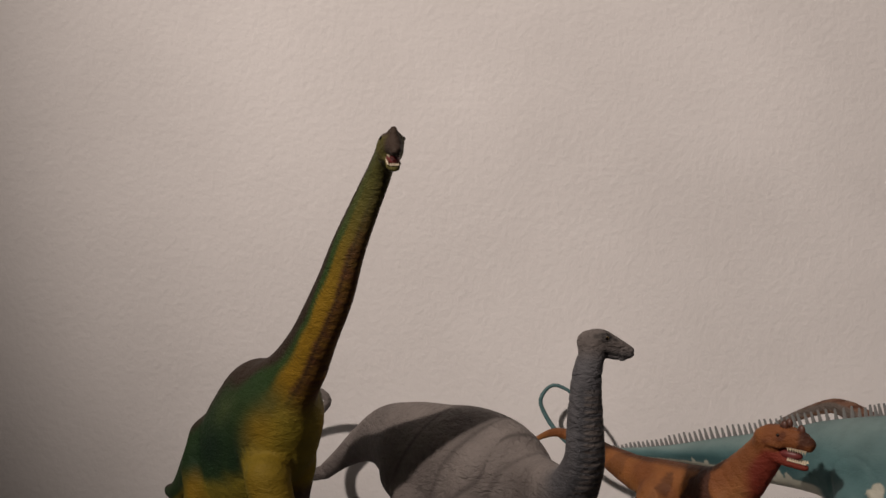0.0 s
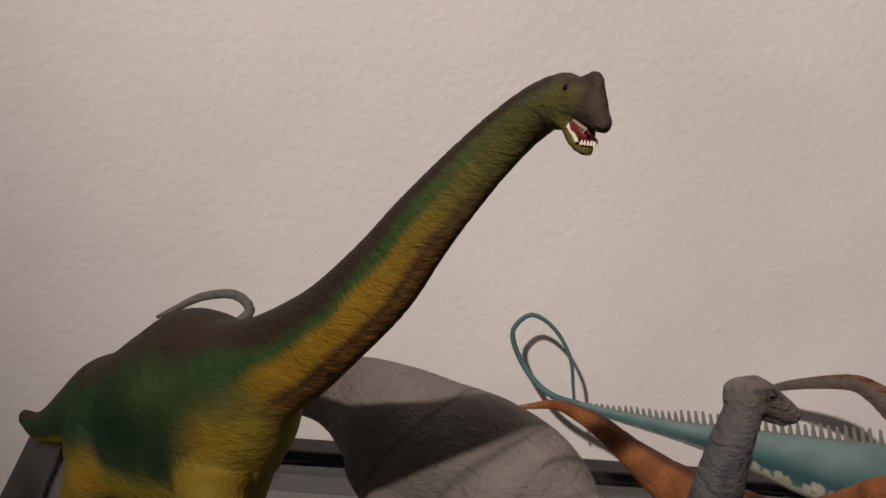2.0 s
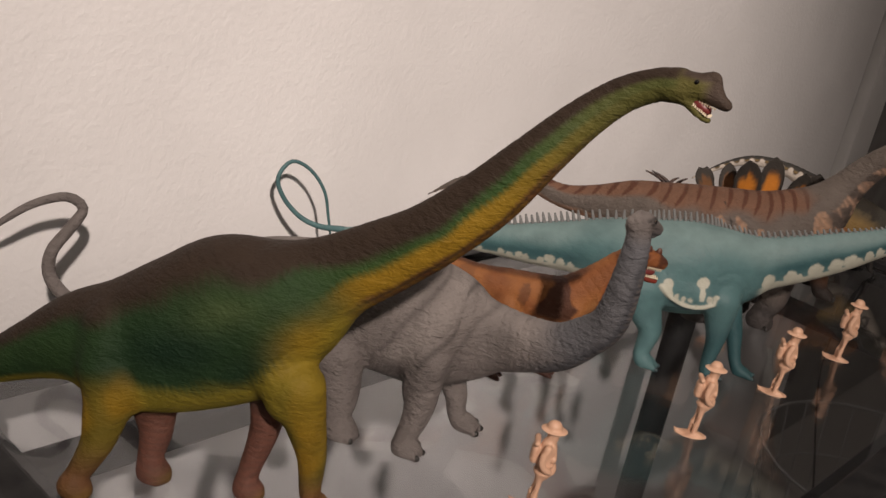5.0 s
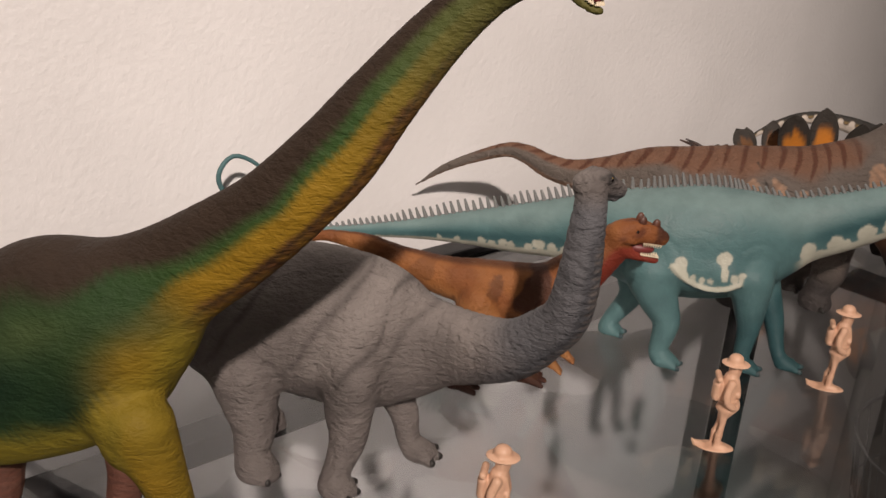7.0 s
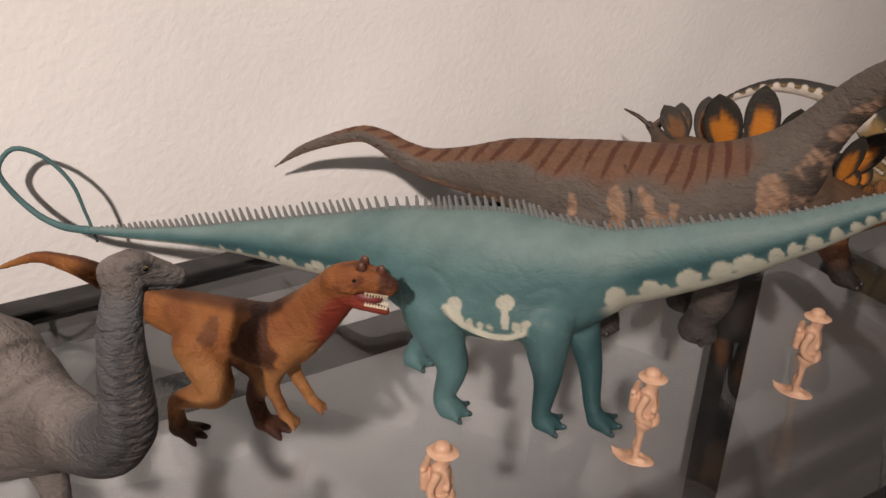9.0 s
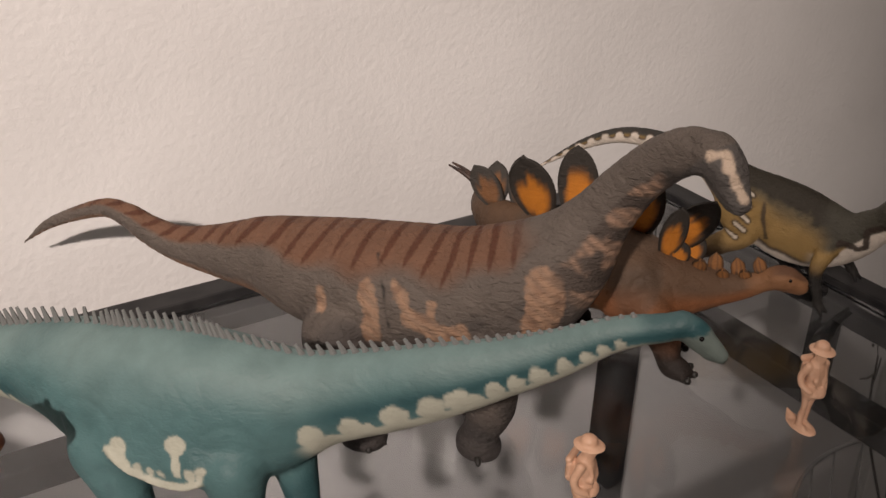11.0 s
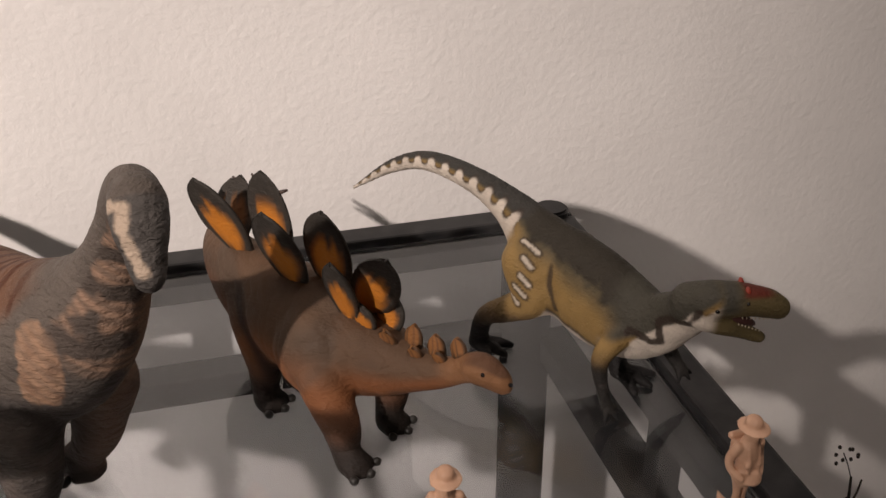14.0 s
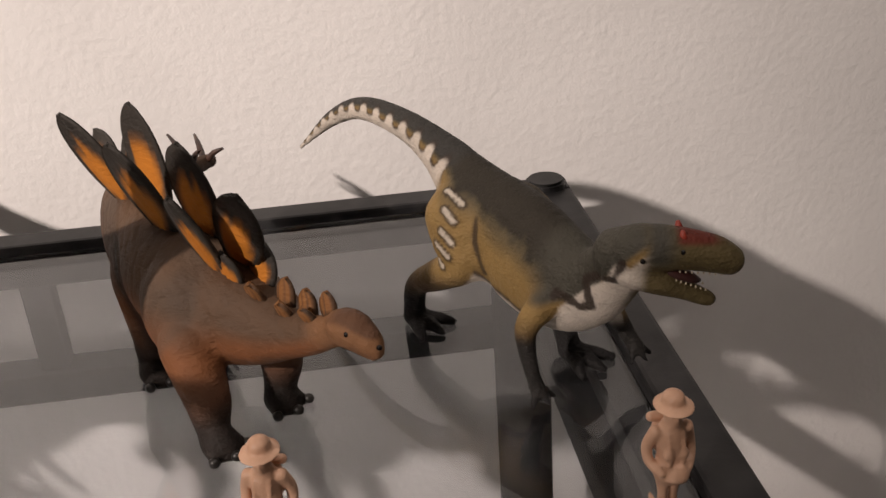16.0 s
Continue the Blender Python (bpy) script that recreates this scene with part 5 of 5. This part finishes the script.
def allosaur():
    side = axes_of(-52)[1]
    clay = Clay((0.43, 0.335, -0.003), (0.57, 0.53, 0.085), CELL)
    c, tan = clay.spine([(0.4395, 0.5165, 0.0392, 0.0008, 0.0010), (0.453, 0.498, 0.0555, 0.0024, 0.0030), (0.464, 0.482, 0.0628, 0.0034, 0.0042), (0.477, 0.462, 0.0615, 0.0045, 0.0054), (0.486, 0.448, 0.0560, 0.0060, 0.0076),
                         (0.493, 0.436, 0.0475, 0.0085, 0.0120), (0.500, 0.424, 0.0402, 0.0112, 0.0168), (0.507, 0.411, 0.0352, 0.0116, 0.0186), (0.513, 0.399, 0.0338, 0.0112, 0.0160), (0.518, 0.389, 0.0360, 0.0088, 0.0112),
                         (0.521, 0.382, 0.0420, 0.0070, 0.0090), (0.5225, 0.375, 0.0485, 0.0062, 0.0078)], side)
    at, turn = (0.5290, 0.3655, 0.0545), (-8, -7)
    clay.limb(head_rows(at, *turn, [(-9, 6, -2, 6.4), (-4, 1, 1.8, 6.3), (2, 0, 2.8, 5.6), (8, 0, 2.6, 5.0), (13.6, 0, 1.8, 4.6), (17.2, 0, 0.6, 3.9)]), 0.003)
    clay.limb(head_rows(at, *turn, [(-6, 1.5, -4.5, 4.8), (0, 0, -6.0, 3.9), (7, 0, -8.2, 2.8), (14.0, 0, -10.6, 2.0)]), 0.0012)
    for k in (-1, 1):
        clay.limb(head_rows(at, *turn, [(2, 2.6 * k, 5.6, 1.5), (9, 2.2 * k, 5.4, 1.2), (15, 1.6 * k, 4.0, 1.0)]), 0.0015)
    for hip, knee, ankle, foot in (((0.4875, 0.430, 0.0425), (0.4880, 0.4235, 0.0300), (0.4740, 0.4385, 0.0160), (0.4725, 0.4425)), ((0.507, 0.433, 0.040), (0.525, 0.418, 0.022), (0.517, 0.420, 0.011), (0.517, 0.410))):
        clay.limb([(*hip, 0.0100), (*((np.array(hip) + knee) / 2), 0.0088), (*knee, 0.0066), (*((np.array(knee) + ankle) / 2), 0.0052), (*ankle, 0.0040), (foot[0], foot[1], 0.0036, 0.0036)], 0.004)
        toes(clay, foot, -52, 0.0022, (-34, 0, 34), 0.0130)
    arms = [[(0.5050, 0.3905, 0.0310, 0.0044), (0.5003, 0.3905, 0.0245, 0.0034), (0.5000, 0.3900, 0.0180, 0.0027), (0.5010, 0.3880, 0.0105, 0.0022), (0.5020, 0.3875, 0.0065, 0.0022)],
            [(0.5230, 0.3970, 0.0290, 0.0044), (0.5270, 0.3955, 0.0220, 0.0032), (0.5300, 0.3950, 0.0165, 0.0026), (0.5320, 0.3935, 0.0130, 0.0022)]]
    for arm in arms:
        clay.limb(arm, 0.0022)
        wrist = np.array(arm[-1][:3])
        for a in (-60, -5, 50):
            tip = wrist + 0.0062 * axes_of(-52 + a, -38)[0]
            tip[2] = max(tip[2], 0.0010)
            clay.limb([(*wrist, 0.0018), (*tip, 0.0009)], 0.0010)
    clay.ground()

    def coat(p, s, v, n):
        olive, ochre, dark, white, line = (0.095, 0.076, 0.044), (0.250, 0.162, 0.060), (0.038, 0.036, 0.032), (0.55, 0.49, 0.42), (0.032, 0.022, 0.016)
        w = v + 0.07 * wobble(p, 170)
        col = mix(ochre, olive, step01(w, 0.05, 0.55))
        col = mix(col, (0.027, 0.023, 0.017), step01(w + 0.10 * wobble(p, 420, 3) + 0.06 * wobble(p, 1100, 1), 0.38, 0.62) * 0.95)
        tooth = 0.34 * np.sign(np.sin(2 * np.pi * s * 25)) * np.abs(np.sin(2 * np.pi * s * 25)) ** 0.4
        edge = 0.36 + tooth * (s < 0.56)
        tail = 1 - step01(s, 0.53, 0.56)
        core = 1 - step01(np.abs(n), 1.02, 1.10)
        col = mix(col, dark, tail * step01(w, 0.30, 0.6))
        col = mix(col, white, tail * step01(-v, -edge - 0.05, -edge + 0.05))
        col = mix(col, line, tail * np.exp(-((v - edge) / 0.12) ** 2) * 0.9)
        body = step01(s, 0.60, 0.64) * core
        low = -0.36 - 0.32 * step01(s, 0.665, 0.74) + 0.06 * np.sin(s * 60)
        col = mix(col, white, body * step01(-v, -low - 0.04, -low + 0.04))
        col = mix(col, line, body * np.exp(-((v - low) / 0.07) ** 2) * 0.9)
        throat = step01(s, 0.80, 0.85) * core
        col = mix(col, white, throat * step01(-v, 0.28, 0.40))
        col = mix(col, (0.056, 0.052, 0.040), step01(s, 0.80, 0.87) * step01(v, -0.22, 0.02))
        collar = [(0.5110, 0.3850, 0.0300), (0.5165, 0.3780, 0.0385), (0.5188, 0.3700, 0.0440), (0.5200, 0.3652, 0.0510)]
        col = mix(col, white, 1 - step01(strokes(p, list(zip(collar, collar[1:])), 0.0030), -0.0003, 0.0006))
        wave = [(0.5060, 0.3900, 0.0310), (0.5082, 0.3872, 0.0360), (0.5108, 0.3842, 0.0352), (0.5135, 0.3815, 0.0340), (0.5156, 0.3792, 0.0352), (0.5140, 0.3795, 0.0432), (0.5165, 0.3745, 0.0468), (0.5192, 0.3685, 0.0480), (0.5196, 0.3645, 0.0545)]
        col = mix(col, line, (1 - step01(strokes(p, list(zip(wave, wave[1:])), 0.0011), 0.0, 0.0006)) * 0.95)
        # white bars with dark edges on the back of the thigh
        bars = [((0.4845, 0.4285, 0.0520), (0.4881, 0.4223, 0.0496)), ((0.4828, 0.4232, 0.0481), (0.4850, 0.4208, 0.0450)), ((0.4812, 0.4218, 0.0419), (0.4838, 0.4194, 0.0388)), ((0.4797, 0.4232, 0.0374), (0.4826, 0.4196, 0.0342)),
                ((0.4800, 0.4275, 0.0320), (0.4812, 0.4225, 0.0300))]
        d = strokes(p, bars, 0.00055)
        # fold in front of the thigh, its shade painted as a dark line
        fold = strokes(p, [((0.4910, 0.4180, 0.0500), (0.4905, 0.4168, 0.0395)), ((0.4905, 0.4168, 0.0395), (0.4930, 0.4150, 0.0300))], 0.0007)
        col = mix(col, line, (1 - step01(fold, 0.0, 0.0007)) * 0.85)
        col = mix(col, line, (1 - step01(d, 0.0009, 0.0014)) * 0.8)
        col = mix(col, (0.52, 0.46, 0.38), 1 - step01(d, 0.0, 0.0005))
        col = mix(col, (0.075, 0.05, 0.03), (1 - step01(p[:, 2], 0.018, 0.030)) * step01(np.abs(n), 1.0, 1.15))
        col = mix(col, (0.015, 0.014, 0.014), 1 - step01(p[:, 2], 0.011, 0.020))
        for arm in arms:
            low_arm = strokes(p, [(a[:3], b[:3]) for a, b in zip(arm[1:], arm[2:])], 0.0042)
            col = mix(col, (0.024, 0.022, 0.020), (1 - step01(low_arm, -0.0008, 0.0010)) * (1 - step01(p[:, 2], 0.019, 0.025)))
        f, l, u = axes_of(*turn)
        q = p - np.array(at)
        is_head = step01(q @ f, -0.006, -0.002) * step01(p[:, 2], 0.032, 0.036)
        col = mix(col, (0.105, 0.080, 0.036), is_head)
        col = mix(col, (0.058, 0.054, 0.043), is_head * step01(-(q @ f), -0.006, 0.001) * step01(q @ u, -0.002, 0.002))
        return mix(col, (0.115, 0.024, 0.015), is_head * step01(q @ f, 0.002, 0.004) * (1 - 0.7 * step01(q @ f, 0.011, 0.015)) * step01(q @ u, 0.0052, 0.0066))

    thing = dinosaur("toy_allosaurus", "olive vinyl allosaurus with white scalloped tail and red brow, roaring", (0.503, 0.41, 0), clay, c, tan, side, coat, SKIN_SCALY, deep=0.00028, round_fold=0.0045)
    eyes(thing, at, *turn, 4.2, 4.9, 4.2, 0.8)
    small(thing, "ear_opening", ball(np.array(at) + np.array(axes_of(*turn)).T @ np.array((-0.0050, -0.0052, 0.0012)), (0.0007, 0.0007, 0.0007), u=8, v=6), EYE)
    fwd, left, up = axes_of(*turn)
    m = Matrix(np.array([fwd, left, up]).T.tolist()).to_4x4()
    for k in (-1, 1):
        small(thing, "brow_horn", cone(np.array(at) + 0.001 * (4.6 * fwd + 2.7 * k * left + 6.0 * up), np.array(at) + 0.001 * (3.8 * fwd + 3.0 * k * left + 8.9 * up), 0.0015, 0.0005, sides=10), RED_HORN, "red brow horn")
    small(thing, "mouth", ball(np.array(at) + 0.001 * (5.5 * fwd - 4.0 * up), (0.0062, 0.0026, 0.0016), m @ pose(0, 0, 0, 0, 16, 0)), DARK_MOUTH, "dark red painted mouth")
    teeth_row(thing, "upper_tooth_row", at, *turn, [(5 + 1.5 * i, k * (2.8 - 0.13 * i), -2.0 - 0.06 * i) for i in range(8) for k in (-1, 1)], 0.5, True, 0.26)
    teeth_row(thing, "lower_tooth_row", at, *turn, [(4.6 + 1.3 * i, k * (2.3 - 0.10 * i), -5.0 - 0.40 * i) for i in range(7) for k in (-1, 1)], 0.55, False, 0.26)
    return thing


brachiosaur()
apatosaur()
diplodocus()
ceratosaur()
camarasaur()
stegosaur()
allosaur()

# ---- small plastic figures ----
def explorer():
    """One plain figure in a hat on an oval base, looking along +x, from its base at the origin."""
    clay = Clay((-0.016, -0.012, -0.001), (0.014, 0.012, 0.047), 0.00055)
    # oval base with a raised point behind
    clay.lump((-0.0015, 0, 0.0), (0.0085, 0.0050, 0.0013), soft=0.001)
    clay.limb([(-0.0075, 0.0, 0.0008, 0.0015), (-0.0098, 0.0, 0.0014, 0.0010), (-0.0112, 0.0, 0.0026, 0.0006)], 0.0015)
    # boots, bare legs and shorts
    for y, dx in ((-0.0017, 0.0012), (0.0018, 0.0)):
        clay.limb([(-0.0022 + dx, y, 0.0015, 0.0013), (-0.0020 + dx, y, 0.0060, 0.0015), (-0.0010 + dx * 0.6, y * 0.95, 0.0115, 0.0013), (-0.0004, y * 0.95, 0.0165, 0.0019), (0.0, y * 0.9, 0.0200, 0.0023)], 0.0006)
        clay.lump((-0.0004 + dx, y, 0.0014), (0.0026, 0.0013, 0.0011), soft=0.0008)
        clay.lump((-0.0021 + dx, y, 0.0070), (0.0017, 0.0017, 0.0006), soft=0.0005)
    clay.limb([(0.0004, -0.0010, 0.0185, 0.0030), (0.0004, 0.0010, 0.0185, 0.0030)], 0.001)
    # jacket, its flared hem and belt
    clay.limb([(0.0004, 0, 0.0200, 0.0036), (0.0002, 0, 0.0250, 0.0036), (0.0004, 0, 0.0300, 0.0038), (0.0002, 0, 0.0330, 0.0032)], 0.0015)
    clay.lump((0.0006, 0, 0.0192), (0.0046, 0.0042, 0.0013), soft=0.0008)
    clay.lump((0.0004, 0, 0.0232), (0.0041, 0.0040, 0.0006), soft=0.0004)
    # arms bent to the pack straps, pockets and a satchel
    for k in (-1, 1):
        clay.limb([(0.0000, 0.0042 * k, 0.0325, 0.0018), (-0.0014, 0.0058 * k, 0.0275, 0.0016), (-0.0004, 0.0059 * k, 0.0240, 0.0014), (0.0018, 0.0046 * k, 0.0218, 0.0013), (0.0030, 0.0036 * k, 0.0212, 0.0012)], 0.0007)
        clay.limb([(0.0030, 0.0020 * k, 0.0328, 0.0006), (0.0041, 0.0019 * k, 0.0285, 0.0006), (0.0040, 0.0018 * k, 0.0240, 0.0006)], 0.0003)
        clay.lump((0.0036, 0.0022 * k, 0.0268), (0.0012, 0.0014, 0.0016), soft=0.0005)
    clay.lump((0.0042, 0.0010, 0.0206), (0.0018, 0.0026, 0.0028), soft=0.0005)
    # backpack with a rolled blanket
    for z in (0.0250, 0.0275, 0.0300):
        clay.lump((-0.0049, 0, z), (0.0021, 0.0033, 0.0026), soft=0.0006)
    clay.limb([(-0.0050, -0.0034, 0.0335, 0.0014), (-0.0050, 0.0034, 0.0335, 0.0014)], 0.0005)
    # head and wide hat
    clay.limb([(0.0004, 0, 0.0345, 0.0016), (0.0008, 0, 0.0372, 0.0025), (0.0010, 0, 0.0392, 0.0025)], 0.0008)
    clay.lump((0.0033, 0, 0.0372), (0.0008, 0.0005, 0.0007), soft=0.0006)
    clay.lump((0.0026, 0, 0.0356), (0.0010, 0.0012, 0.0008), soft=0.0008)
    clay.lump((0.0008, 0, 0.0402), (0.0060, 0.0052, 0.0008), soft=0.0004)
    clay.lump((0.0006, 0, 0.0420), (0.0032, 0.0030, 0.0026), soft=0.0008)
    clay.ground()
    v, f = clay.skin(1)
    return v * 0.885, f


fv, ff = explorer()
first = mesh_object("explorer_figure", fv, ff, FIGURE)
tagged(first, "peach plastic explorer figure in a brimmed hat on its base", "toy figure", "explorer figures in a row on the glass")
for i, (x, y, turn) in enumerate(((-0.078, 0.341, -52), (0.036, 0.345, -54), (0.152, 0.338, -50), (0.236, 0.336, -58), (0.320, 0.335, -62), (0.430, 0.334, -102), (0.5215, 0.3315, -84))):
    if i == 0:
        first.matrix_world = pose(x, y, 0, 0, 0, turn)
    else:
        copy_thing(first, pose(x, y, 0, 0, 0, turn))

# ---- things beside the table ----
basket = tagged(new("wire_basket"), "round pale wire basket standing on the floor beside the table", "basket")
basket.location = (0.72, 0.36, FLOOR)
for z in (0.004, 0.08, 0.15, 0.22, 0.28):
    r = 0.09 + 0.04 * z / 0.28
    ring = [(r * math.cos(a), r * math.sin(a), z, 0.0018 if z > 0.25 else 0.0012) for a in np.linspace(0, 2 * math.pi, 30)]
    v, f = tube(ring, 6, 0.02)
    mesh_object("hoop", v, f, WIRE, basket)
for i in range(28):
    a = 2 * math.pi * i / 28
    v, f = tube([(0.09 * math.cos(a), 0.09 * math.sin(a), 0.004, 0.0009), (0.11 * math.cos(a), 0.11 * math.sin(a), 0.14, 0.0009), (0.13 * math.cos(a), 0.13 * math.sin(a), 0.28, 0.0009)], 5, 0.06)
    mesh_object("upright_wire", v, f, WIRE, basket)
branch = tagged(new("dry_branch"), "thin dark dried branch with small buds in a basket", "branch")
branch.location = (0.72, 0.36, FLOOR)
for rows in ([(0.02, 0.02, 0.002, 0.0014), (0.0, 0.06, 0.20, 0.0012), (-0.042, 0.082, 0.335, 0.0010), (-0.053, 0.085, 0.381, 0.0009), (-0.054, 0.085, 0.395, 0.0008), (-0.0555, 0.085, 0.4075, 0.0006)],
             [(-0.054, 0.085, 0.394, 0.0008), (-0.060, 0.085, 0.3925, 0.0007), (-0.069, 0.085, 0.3948, 0.0005)],
             [(-0.0530, 0.085, 0.386, 0.0007), (-0.048, 0.087, 0.394, 0.0006), (-0.046, 0.088, 0.401, 0.0005)],
             [(-0.0555, 0.085, 0.407, 0.0003), (-0.059, 0.085, 0.416, 0.0003), (-0.063, 0.085, 0.424, 0.0003)]):
    v, f = tube(rows, 6, 0.01)
    mesh_object("twig", v, f, TWIG, branch)
rnd = random.Random(9)
for _ in range(9):
    at = Vector((-0.063, 0.085, 0.4235)) + Vector((rnd.uniform(-0.007, 0.007), rnd.uniform(-0.004, 0.004), rnd.uniform(-0.004, 0.005)))
    part("bud", ball(at, (0.0009, 0.0009, 0.0011), u=8, v=6), TWIG, branch, smooth=True)
